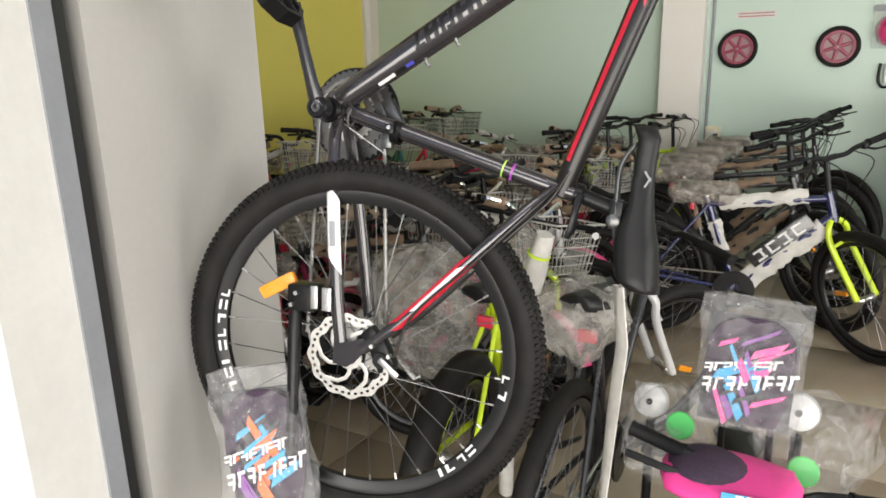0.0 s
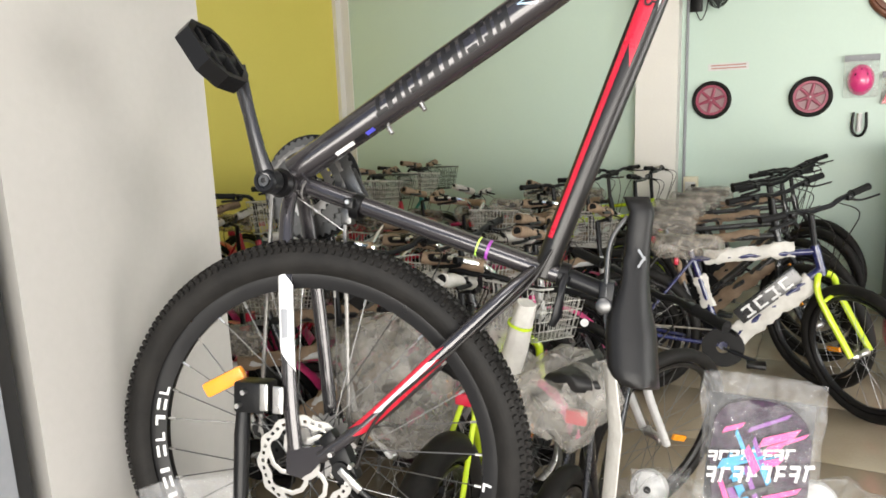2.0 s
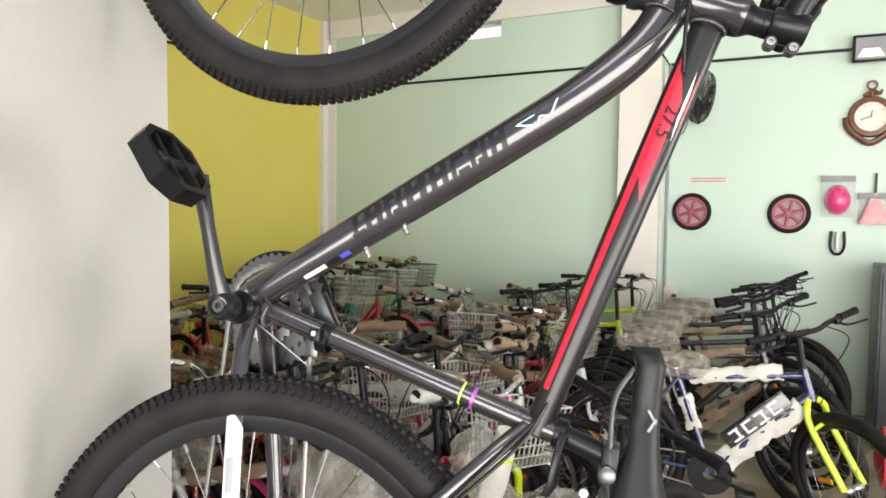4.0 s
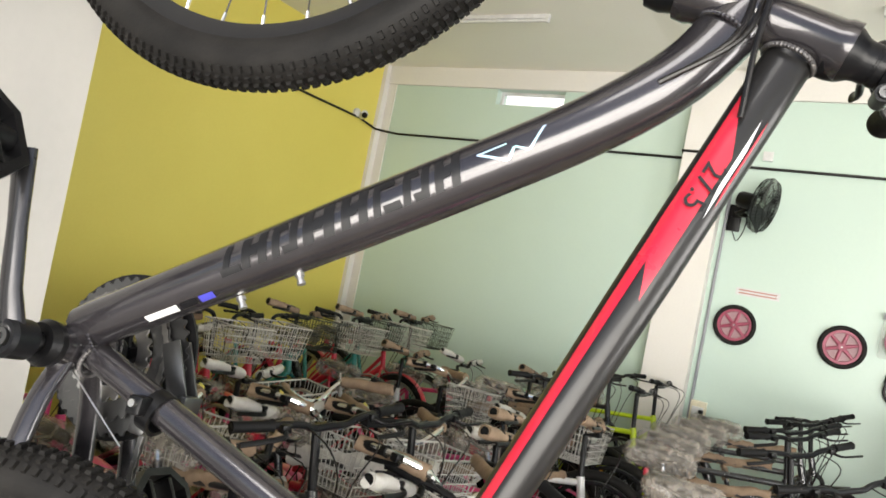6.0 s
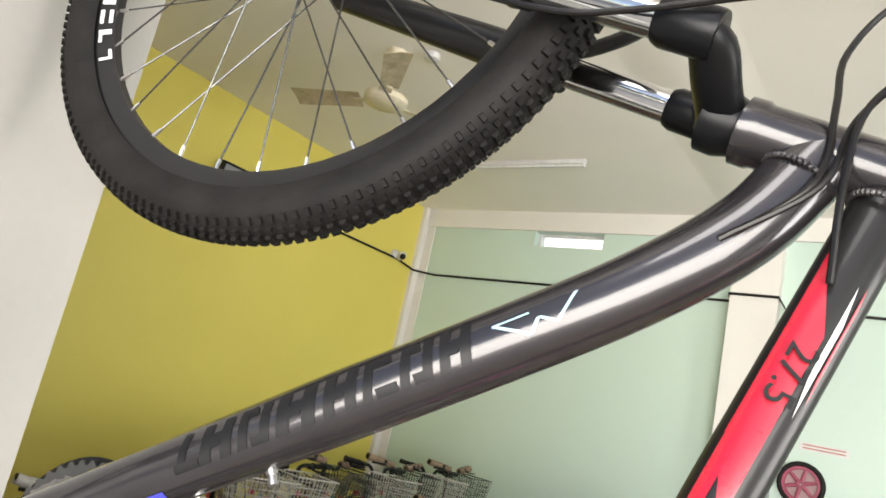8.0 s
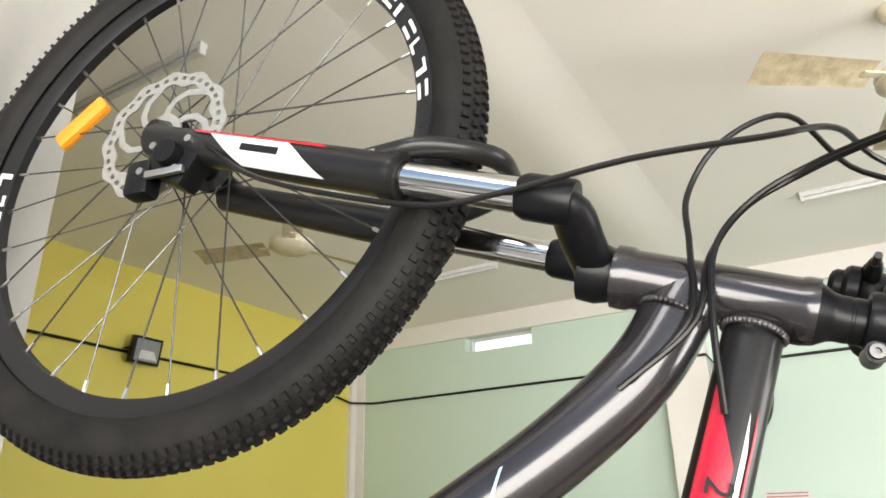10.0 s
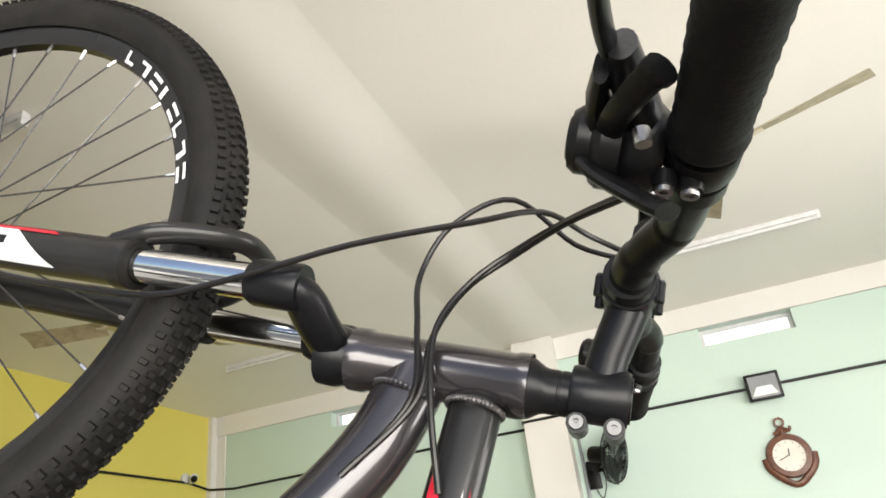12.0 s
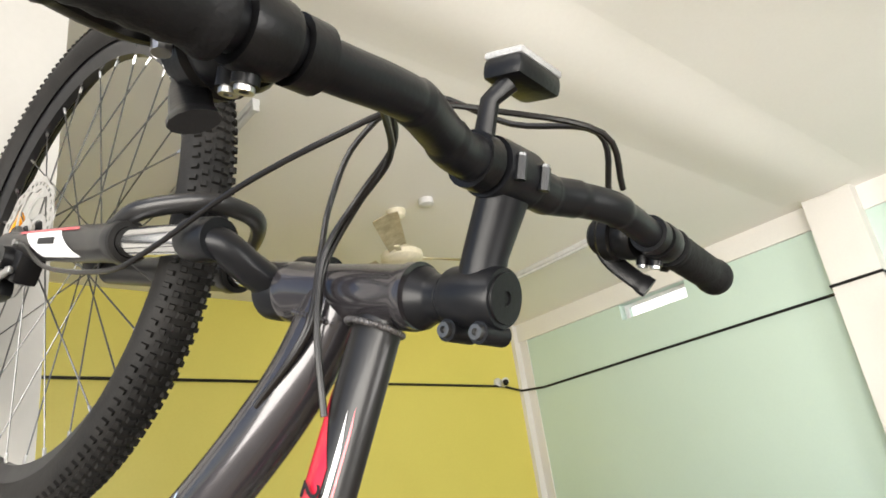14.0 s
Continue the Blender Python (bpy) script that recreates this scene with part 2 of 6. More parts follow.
def bezier(pts, n=24):
    """A smooth line (Catmull-Rom) through the points."""
    p = [Vector(q) for q in pts]
    p = [p[0] * 2 - p[1]] + p + [p[-1] * 2 - p[-2]]
    out = []
    per = max(2, n // (len(p) - 3))
    for i in range(1, len(p) - 2):
        for k in range(per):
            u = k / per
            a, b, c, d = p[i - 1], p[i], p[i + 1], p[i + 2]
            out.append(0.5 * ((2 * b) + (c - a) * u + (2 * a - 5 * b + 4 * c - d) * u * u + (3 * b - a - 3 * c + d) * u ** 3))
    return out + [p[-2]]


def between(a, b):
    """Pose whose z axis runs from a to b, at a."""
    a, b = Vector(a), Vector(b)
    return Matrix.Translation(a) @ (b - a).to_track_quat("Z", "Y").to_matrix().to_4x4()


def structure(name, geo, material, label, category, smooth=0):
    return tagged(part(name, geo, material, smooth=smooth), label, category, kind="structure")


# ---- the shop ----
WX, WY, WH, EX = -3.72, 5.137, 3.38, 4.4
g = Geo().box((0.2, 6.2, WH + 0.1), pose(WX - 0.1, 2.2, WH / 2))
structure("wall_west", g, YELLOW_WALL, "mustard yellow painted side wall of the shop", "wall")
VENTS = [(-2.43, -1.76), (0.80, 1.46)]
VZ0, VZ1 = 3.055, 3.198
g = Geo()
xs = [WX, VENTS[0][0], VENTS[0][1], VENTS[1][0], VENTS[1][1], EX]
for i in range(5):
    a, b = xs[i], xs[i + 1]
    if i % 2 == 0:
        g.box((b - a, 0.2, WH), pose((a + b) / 2, WY + 0.1, WH / 2))
    else:
        g.box((b - a, 0.2, VZ0), pose((a + b) / 2, WY + 0.1, VZ0 / 2))
        g.box((b - a, 0.2, WH - VZ1), pose((a + b) / 2, WY + 0.1, (WH + VZ1) / 2))
structure("wall_north", g, GREEN_WALL, "mint green painted back wall of the shop", "wall")
# east wall out of view; its opening is made up to admit the fill
g = Geo().box((0.2, 0.7, WH), pose(EX + 0.1, -0.35, WH / 2)).box((0.2, 2.4, WH), pose(EX + 0.1, 4.1, WH / 2)).box((0.2, 2.9, 0.42), pose(EX + 0.1, 1.45, WH - 0.21)).box((0.2, 2.9, 0.3), pose(EX + 0.1, 1.45, 0.15))
structure("wall_east", g, GREEN_WALL, "unseen mint green side wall round an opening added for the side fill light", "wall")
g = Geo().box((EX - WX + 0.4, 6.4, 0.2), pose((EX + WX) / 2, 2.2, WH + 0.1))
structure("ceiling", g, CEILING, "off-white plastered ceiling", "ceiling")
g = Geo()
n = 10
rng = [[(-0.80 + 0.70 * i / n, y, WH + 0.002 - 0.030 * math.sin(math.pi * i / n) ** 2) for i in range(n + 1)] + [(-0.10, y, WH + 0.02), (-0.80, y, WH + 0.02)] for y in (0.0, 4.9)]
g.rings(rng)
structure("trim_ceiling_beam", g, CEILING, "shallow plastered ceiling beam", "beam", smooth=40)
g = Geo().box((-0.642 - WX, 0.03, WH - 3.2), pose((WX - 0.642) / 2, WY - 0.016, (WH + 3.2) / 2))
g.box((EX + 0.308, 0.03, WH - 3.2), pose((EX - 0.308) / 2, WY - 0.016, (WH + 3.2) / 2))
structure("trim_wall_beam", g, WHITE_WALL, "white painted beam along the top of the wall", "beam")
g = Geo().box((0.33, 0.14, WH), pose(-0.475, WY - 0.067, WH / 2))
structure("column_white", g, WHITE_WALL, "white painted column against the back wall", "column")
g = Geo().box((0.045, 0.09, WH), pose(WX + 0.0225, WY - 0.045, WH / 2))
g.box((0.14, 0.012, WH), pose(WX + 0.07, WY - 0.006, WH / 2))
structure("trim_corner", g, WHITE_WALL, "white painted strip in the wall corner", "trim")

# pillar beside the opening, with its slanting reveal, rail and outer pier
ux, uy = 0.2742, -0.9617
P1, S0 = Vector((-0.362, 0.166)), Vector((-0.223, -0.356))
along = lambda d, off=0.0: (S0.x + ux * d + uy * off, S0.y + uy * d - ux * off)
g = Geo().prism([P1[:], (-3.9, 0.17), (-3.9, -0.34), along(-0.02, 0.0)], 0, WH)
structure("pillar_white", g, PILLAR_DIMMED, "white painted pillar with scuff marks at the shop opening", "pillar")
g = Geo().prism([along(0.0, 0.012), along(0.0, 0.3), along(0.04, 0.3), along(0.04, 0.012)], 0, WH)
structure("trim_shutter_rail", g, DARK_SLOT, "dark steel shutter rail beside the pillar", "rail")
g = Geo().prism([along(0.04, -0.004), along(0.04, 0.3), along(0.082, 0.3), along(0.082, -0.004)], 0, WH)
structure("trim_grey_edge", g, GREY_PAINT, "grey painted edge of the outer pier", "trim")
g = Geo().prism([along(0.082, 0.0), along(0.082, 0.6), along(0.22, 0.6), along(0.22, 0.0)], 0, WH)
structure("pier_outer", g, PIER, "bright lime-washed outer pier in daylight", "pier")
g = Geo().box((EX + 0.6, 0.3, 0.4), pose((EX + 0.2) / 2, -0.25, WH - 0.2))
structure("lintel", g, WHITE_WALL, "white lintel over the shop opening", "lintel")
g = Geo().box((0.5, 0.4, WH), pose(EX - 0.1, -0.3, WH / 2))
structure("pillar_east", g, WHITE_WALL, "white pillar at the far end of the opening", "pillar")

g = Geo().box((9.0, 6.4, 0.3), pose(0.3, 2.2, -0.156))
floor = structure("floor", g, GROUT, "glossy beige tiled shop floor", "floor")
g = Geo()
g.add([(-300, -300, -0.32), (300, -300, -0.32), (300, 300, -0.32), (-300, 300, -0.32)], [(0, 1, 2, 3)])
structure("ground", g, CONCRETE, "bare concrete ground outside the shop", "ground")


# ---- wheels ----
def spin(r, a, y=0.0):
    return Vector((r * math.cos(a), y, r * math.sin(a)))


AXLE = Matrix.Rotation(radians(-90), 4, "X")   # lathe axis z to the wheel's side axis y


def tyre_geo(R, w, seg=96):
    """Tyre of outer radius R and half width w, axis along y."""
    ri = R - 2 * w * 0.98
    prof = []
    for i in range(15):
        a = -2.55 + 5.1 * i / 14
        prof.append((R - w * 0.98 + w * 0.98 * math.cos(a), w * math.sin(a)))
    return Geo().lathe(prof, seg, AXLE)


def tread_geo(R, w, count=168):
    g = Geo()
    for i in range(count):
        a = 2 * math.pi * i / count
        for side, (t, lw, lh, da) in enumerate(((-0.16, 0.3, 0.55, 0), (0.16, 0.3, 0.55, 0), (-0.55, 0.24, 0.5, 0.5), (0.55, 0.24, 0.5, 0.5), (-0.95, 0.3, 0.42, 0), (0.95, 0.3, 0.42, 0))):
            th = t
            r0 = R - w * 0.98 + w * 0.98 * math.cos(th)
            aa = a + da * 2 * math.pi / count
            m = Matrix.Rotation(-aa, 4, "Y") @ Matrix.Translation((r0, w * math.sin(th), 0)) @ Matrix.Rotation(th, 4, "Z")
            x0, x1, y, z = -0.001, 0.0032, lw * w * 0.5, lh * math.pi * R / count
            vs = [(x0, -y, -z), (x0, y, -z), (x0, y, z), (x0, -y, z), (x1, -y * 0.8, -z * 0.75), (x1, y * 0.8, -z * 0.75), (x1, y * 0.8, z * 0.75), (x1, -y * 0.8, z * 0.75)]
            g.add(vs, [(4, 5, 6, 7), (0, 1, 5, 4), (1, 2, 6, 5), (2, 3, 7, 6), (3, 0, 4, 7)], m)
    return g


def rim_geo(ro, depth, w, seg=72):
    pr = [(ro, -w), (ro, w), (ro - 0.010, w), (ro - depth, w * 0.45), (ro - depth, -w * 0.45), (ro - 0.010, -w)]
    return Geo().lathe(pr, seg, AXLE, loop=True)


def rotor_geo(r=0.08):
    """Disc with a wavy, drilled brake band and curved arms."""
    g = Geo()
    n = 12
    th = 0.001
    for i in range(n * 6):
        a0, a1 = 2 * math.pi * i / (n * 6), 2 * math.pi * (i + 1) / (n * 6)
        wob = lambda a: r + 0.0028 * math.cos(n * a)
        win = lambda a: r - 0.017 + 0.0028 * math.cos(n * a)
        mid0, mid1 = r - 0.0105, r - 0.0055
        hole = i % 2 == 0
        bands = [(win, lambda a: mid0), (lambda a: mid1, wob)] if hole else [(win, wob)]
        for lo, hi in bands:
            vs = [spin(lo(a0), a0, -th), spin(hi(a0), a0, -th), spin(hi(a1), a1, -th), spin(lo(a1), a1, -th)]
            vs += [v + Vector((0, 2 * th, 0)) for v in vs]
            g.add(vs, [(0, 1, 2, 3), (7, 6, 5, 4), (0, 4, 5, 1), (1, 5, 6, 2), (2, 6, 7, 3), (3, 7, 4, 0)])
    for k in range(6):
        a = 2 * math.pi * k / 6
        pts = [spin(0.02 + (r - 0.034) * u, a + 0.85 * u * u) for u in (0, 0.25, 0.5, 0.75, 1.02)]
        g.tube(pts, [(th, 0.0045)] * 5, 6, side=(0, 1, 0))
    g.lathe([(0.014, -0.002), (0.024, -0.002), (0.024, 0.002), (0.014, 0.002)], 24, AXLE, loop=True)
    return g


def hub_geo(half=0.055):
    pr = [(0.001, -half - 0.012), (0.008, -half - 0.012), (0.008, -half), (0.014, -half), (0.026, -half + 0.016), (0.026, -half + 0.02), (0.015, -half + 0.026), (0.014, 0),
          (0.015, half - 0.026), (0.026, half - 0.02), (0.026, half - 0.016), (0.014, half), (0.008, half), (0.008, half + 0.012), (0.001, half + 0.012)]
    return Geo().lathe(pr, 20, AXLE)


def main_wheel(parent, name, m, refl, phase, decals, R=0.349, w=0.028, rn=0.276):
    wheel = part(name, tyre_geo(R, w), RUBBER, parent, "black knobbly tyre on a spoked wheel", m)
    part("tread", tread_geo(R, w), RUBBER, wheel, smooth=0)
    part("rim", rim_geo(rn + 0.024, 0.026, 0.0125), RIM, wheel, "black alloy rim with white lettering bars")
    part("hub", hub_geo(), SATIN, wheel)
    part("brake_disc", rotor_geo(), ROTOR, wheel, "drilled steel brake disc", pose(0, 0.052, 0))
    # crossed spokes, one mesh shared by all
    ln = (spin(rn - 0.001, 0) - spin(0.024, radians(70))).length
    spoke = Geo().tube([(0, 0, 0), (0, 0, ln)], 0.00105, 6).mesh("spoke", DARK_STEEL)
    nip = Geo().tube([(0, 0, 0), (0, 0, 0.014)], 0.0022, 6).mesh("nipple", STEEL)
    for i in range(32):
        a = 2 * math.pi * (i + 0.5) / 32 + phase
        sd = 0.036 if i % 2 else -0.036
        lean = radians(72) * (1 if i % 4 < 2 else -1)
        p, q = spin(0.024, a + lean, sd), spin(rn, a, 0.0)
        part("spoke", spoke, DARK_STEEL, wheel, m=between(p, q))
        part("nipple", nip, STEEL, wheel, m=between(q, q + (p - q).normalized() * 0.02))
    # lettering bars on the rim's side face
    for a0, kinds in decals:
        a = a0
        for k in kinds:
            g = Geo()
            bars = {"a": ((0, 0.42, 0, 0.26), (0, 0.12, 0.26, 1)), "b": ((0, 0.5, 0.74, 1), (0.3, 0.5, 0, 0.74)), "c": ((0, 0.55, 0, 0.3), (0, 0.55, 0.7, 1)), "d": ((0, 0.2, 0, 1),)}[k]
            for s0, s1, h0, h1 in bars:
                for sgn in (1,):
                    n = 5
                    vs = []
                    for j in range(n + 1):
                        aa = a + (s0 + (s1 - s0) * j / n) * 0.13
                        for h in (h0, h1):
                            r = rn + 0.014 - 0.014 * (1 - h)
                            vs.append(spin(r, aa, 0.0131 - (rn + 0.014 - r) * 0.43 + 0.0004))
                    g.add(vs, [(2 * j, 2 * j + 1, 2 * j + 3, 2 * j + 2) for j in range(n)])
            part("rim_lettering", g, WHITE, wheel, smooth=0)
            a += 0.1
    for a in refl:
        pm = Matrix.Rotation(-a, 4, "Y") @ Matrix.Translation((0.192, 0.012, 0)) @ Matrix.Rotation(radians(-26), 4, "Y")
        g = Geo().box((0.026, 0.013, 0.080), pm, 0.006)
        part("reflector", g, ORANGE, wheel, "orange spoke reflector")
    return wheel


# ---- the hanging mountain bike: built in its own riding frame (x ahead, y to its left, z up) ----
HANG = Matrix(((0.9746, -0.2206, -0.0394, 0), (0.2241, 0.9594, 0.1713, 0), (0.0, -0.1757, 0.9844, 1.35), (0, 0, 0, 1)))
HANG = HANG @ Matrix(((0, 0, 1, 0), (0, -1, 0, 0), (1, 0, 0, 0), (0, 0, 0, 1)))
bike = thing("mountain_bike", "gunmetal grey mountain bike hung nose-up against the white pillar", "bicycle", HANG)
RH, FH = Vector((-0.438, 0.003, 0.050)), Vector((0.660, 0.004, 0.064))

# frame tubes
DT = bezier([(0.021, 0.006, 0.006), (0.110, 0.006, 0.150), (0.181, 0.006, 0.264), (0.246, 0.006, 0.368), (0.309, 0.006, 0.464), (0.367, 0.006, 0.532), (0.430, 0.006, 0.575)], 30)
DTR = [(0.024 + 0.003 * math.sin(math.pi * i / (len(DT) - 1)), 0.0235 + 0.0042 * min(1, 3 * i / (len(DT) - 1))) for i in range(len(DT))]
frame_part = part("frame", Geo().tube(DT, DTR, 28, side=(0, 1, 0)), FRAME, bike, "glossy gunmetal frame with black lettering bars")
TT = [Vector((-0.140, 0.0, 0.414)).lerp(Vector((0.408, 0.003, 0.622)), i / 10) for i in range(11)]
TTR = [(0.0165 + 0.004 * math.sin(math.pi * min(1, i / 7)), 0.0172 + 0.0042 * min(1, i / 6)) for i in range(11)]
part("top_tube", Geo().tube(TT, TTR, 24, side=(0, 1, 0)), FRAME_DARK, bike)
ST = [(0.004, 0, 0.01), (-0.128, 0, 0.408), (-0.139, 0, 0.446)]
part("seat_tube", Geo().tube(ST, 0.0152, 22), FRAME, bike)
part("bottom_bracket_shell", Geo().lathe([(0.0005, -0.037), (0.022, -0.037), (0.022, 0.037), (0.0005, 0.037)], 28, AXLE), FRAME, bike)
HT0, HT1 = Vector((0.451, 0.006, 0.521)), Vector((0.404, 0.006, 0.656))
part("head_tube", Geo().lathe([(0.0005, 0), (0.0265, 0), (0.0265, 0.012), (0.0245, 0.016), (0.0235, 0.135), (0.0250, 0.139), (0.0250, 0.148), (0.0005, 0.148)], 32, between(HT0, HT1)), FRAME, bike)
for name, p in (("left", 1), ("right", -1)):
    cs = bezier([(-0.012, 0.018 * p, 0.006), (-0.07, 0.038 * p, 0.008), (-0.2, 0.056 * p, 0.020), (-0.33, 0.066 * p, 0.032), (-0.415, 0.067 * p, 0.042)], 20)
    part("chainstay", Geo().tube(cs, [(0.0085, 0.0125)] * len(cs), 16, side=(0, 1, 0)), FRAME, bike)
    ss = bezier([(-0.132, 0.014 * p, 0.405), (-0.165, 0.034 * p, 0.366), (-0.24, 0.055 * p, 0.289), (-0.36, 0.066 * p, 0.166), (-0.425, 0.067 * p, 0.085)], 20)
    part("seatstay", Geo().tube(ss, [(0.008, 0.0105)] * len(ss), 16, side=(0, 1, 0)), FRAME, bike)
    g = Geo().prism([(-0.40, 0.03), (-0.455, 0.028), (-0.46, 0.055), (-0.445, 0.075), (-0.415, 0.10), (-0.405, 0.09), (-0.412, 0.06)], -0.0035, 0.0035, Matrix.Translation((0, 0.067 * p, 0)) @ Matrix.Rotation(radians(90), 4, "X"))
    part("dropout", g, FRAME, bike)
    if p > 0:
        part("chainstay_decal", Geo().patch(cs, (0.0085, 0.0125), 0.33, 0.66, -75, 75, shear=-0.10), WHITE, bike, "white decal")
        part("chainstay_lettering", Geo().patch(cs, (0.0085, 0.0125), 0.47, 0.58, -24, 24, lift=0.0012), GREY_PAINT, bike)
        part("seatstay_decal", Geo().patch(ss, (0.008, 0.0105), 0.42, 0.82, -80, -15, shear=0.05), RED, bike, "red decal")
        part("seatstay_decal", Geo().patch(ss, (0.008, 0.0105), 0.46, 0.72, -15, 20, shear=0.03), WHITE, bike, "white decal")
        part("seatstay_decal", Geo().patch(ss, (0.008, 0.0105), 0.42, 0.82, 20, 62, shear=0.05), RED, bike, "red decal")

# weld beads
def bead(ring_m, r0, r1, n=40):
    g = Geo()
    for i in range(n):
        a = 2 * math.pi * i / n
        g.ball(0.0026, ring_m @ Matrix.Translation((r0 * math.cos(a), r1 * math.sin(a), 0)), 6)
    return g


def weld(*a):
    return tagged(part(*a), kind="stuff")


weld("weld", bead(Matrix.Translation((0.410, 0.006, 0.561)) @ Matrix.Rotation(radians(62), 4, "Y"), 0.026, 0.027), FRAME, bike)
weld("weld", bead(Matrix.Translation((0.390, 0.006, 0.6155)) @ Matrix.Rotation(radians(68), 4, "Y"), 0.022, 0.0215), WELD, bike)
weld("weld", bead(Matrix.Translation((-0.007, 0, 0.026)) @ Matrix.Rotation(radians(-17), 4, "Y"), 0.0175, 0.0175, 32), WELD, bike)
weld("weld", bead(Matrix.Translation((0.02, 0, 0.026)) @ Matrix.Rotation(radians(32), 4, "Y"), 0.026, 0.024), FRAME, bike)
weld("weld", bead(Matrix.Translation((-0.119, 0, 0.402)) @ Matrix.Rotation(radians(68), 4, "Y"), 0.016, 0.0155, 30), WELD, bike)

# lettering bars and emblem on the down tube
s = 0.245
for i, wd in enumerate((0.036, 0.046, 0.046, 0.056, 0.046, 0.042, 0.044, 0.042)):
    g = Geo()
    w = wd * 0.82
    a0, a1, sh = -34, 30, -0.012
    if i == 0:      # T-like
        g.patch(DT, DTR, s, s + w, a1 - 16, a1, shear=0).patch(DT, DTR, s + w * 0.35, s + w * 0.68, a0, a1 - 16, shear=sh)
    elif i in (2, 6):
        g.patch(DT, DTR, s, s + w * 0.3, a0, a1, shear=sh).patch(DT, DTR, s + w * 0.7, s + w, a0, a1, shear=sh).patch(DT, DTR, s + w * 0.3, s + w * 0.7, a0, a0 + 16).patch(DT, DTR, s + w * 0.3, s + w * 0.7, a1 - 16, a1)
    elif i == 5:
        g.patch(DT, DTR, s, s + w * 0.3, a0, a1, shear=sh).patch(DT, DTR, s + w * 0.3, s + w, a0, a0 + 16).patch(DT, DTR, s + w * 0.3, s + w, a1 - 16, a1)
    else:
        g.patch(DT, DTR, s, s + w * 0.34, a0, a1, shear=sh).patch(DT, DTR, s + w * 0.66, s + w, a0, a1, shear=sh).patch(DT, DTR, s + w * 0.3, s + w * 0.7, -14, 8, shear=sh)
    part("lettering_bar", g, BLACK_DECAL, bike, "black lettering bar")
    s += wd
for s0, s1, a0, a1, sh in ((0.6355, 0.6415, -8, 22, 0.033), (0.659, 0.664, 2, 22, -0.013), (0.6735, 0.6785, 2, 18, 0.016), (0.6955, 0.7005, -14, 18, -0.028), (0.620, 0.660, -10, -7, 0)):
    part("emblem_stroke", Geo().patch(DT, DTR, s0, s1, a0, a1, shear=sh), IRIS, bike, "pale silver-blue emblem stroke")
g = Geo().patch(DT, DTR, 0.115, 0.165, 48, 66)
part("sticker", g, WHITE, bike)
part("sticker", Geo().patch(DT, DTR, 0.17, 0.195, 48, 66), BLACK_DECAL, bike)
part("sticker", Geo().patch(DT, DTR, 0.20, 0.222, 48, 66), BLUE_DECAL, bike)
for x, z in ((0.086, 0.169), (0.121, 0.223)):
    n = Vector((-0.851, 0, 0.525))
    p = Vector((x, 0, z)) - n * 0.004
    part("bottle_bolt", Geo().lathe([(0.0005, 0), (0.0048, 0), (0.0048, 0.004), (0.0035, 0.004), (0.0035, 0.009), (0.0042, 0.009), (0.0042, 0.012), (0.0005, 0.012)], 10, between(p, p + n)), STEEL, bike, "steel bottle-cage bolt")
# top tube stripes and size figures
part("stripe", Geo().patch(TT, TTR, 0.10, 0.66, -42, -16, nu=12), RED, bike, "red stripe")
part("stripe", Geo().patch(TT, TTR, 0.60, 0.84, -44, 18, shear=-0.10, nu=8), RED, bike, "red stripe")
part("stripe", Geo().patch(TT, TTR, 0.72, 0.835, 27, 37, shear=-0.05, nu=10), WHITE, bike, "white stripe")
part("stripe", Geo().patch(TT, TTR, 0.73, 0.85, 42, 47, shear=-0.03, nu=10), RED, bike, "red stripe")
fc = bpy.data.curves.new("size_figures", "FONT")
fc.body, fc.size, fc.extrude, fc.align_x, fc.align_y = "27.5", 0.026, 0.0003, "CENTER", "CENTER"
fo = new("size_figure", fc)
deps = bpy.context.evaluated_depsgraph_get()
fm = bpy.data.meshes.new_from_object(fo.evaluated_get(deps))
bpy.data.objects.remove(fo)
fm.materials.append(BLACK_DECAL)
tx = (TT[10] - TT[0]).normalized()
part("size_figure", fm, BLACK_DECAL, bike, "black figures 27.5", Matrix.Translation((0.262, 0.0224, 0.567)) @ Matrix((( tx.x, -tx.z, 0, 0), (0, 0, 1, 0), (tx.z, tx.x, 0, 0), (0, 0, 0, 1))) @ Matrix.Rotation(math.pi, 4, "Z") @ Matrix.Rotation(math.pi, 4, "Z") @ Matrix.Diagonal((-1, 1, 1, 1)))
part("frame_band", Geo().patch(ST, 0.0152, 0.70, 0.706, -90, 90), mat("lime_decal", (0.45, 0.75, 0.1), 0.4), bike)
part("frame_band", Geo().patch(ST, 0.0152, 0.735, 0.745, -90, 90), mat("violet_decal", (0.3, 0.05, 0.35), 0.4), bike)

# wheels; the steered parts turn about the head tube
STEER = Matrix.Translation(HT0) @ Matrix.Rotation(0.03, 4, Vector((0.943, 0, 0.333))) @ Matrix.Rotation(radians(6.5), 4, HT1 - HT0) @ Matrix.Translation(-HT0)
STEER_BAR = Matrix.Translation(HT0) @ Matrix.Rotation(radians(11.5), 4, HT1 - HT0) @ Matrix.Translation(-HT0)
main_wheel(bike, "rear_wheel", Matrix.Translation(RH) @ Matrix.Rotation(0.12, 4, "Z") @ Matrix.Rotation(0.07, 4, "X"), (radians(-53),), 0.05, ((radians(-118), "abcdcabca"), (radians(96), "ab"), (radians(128), "cabd")))
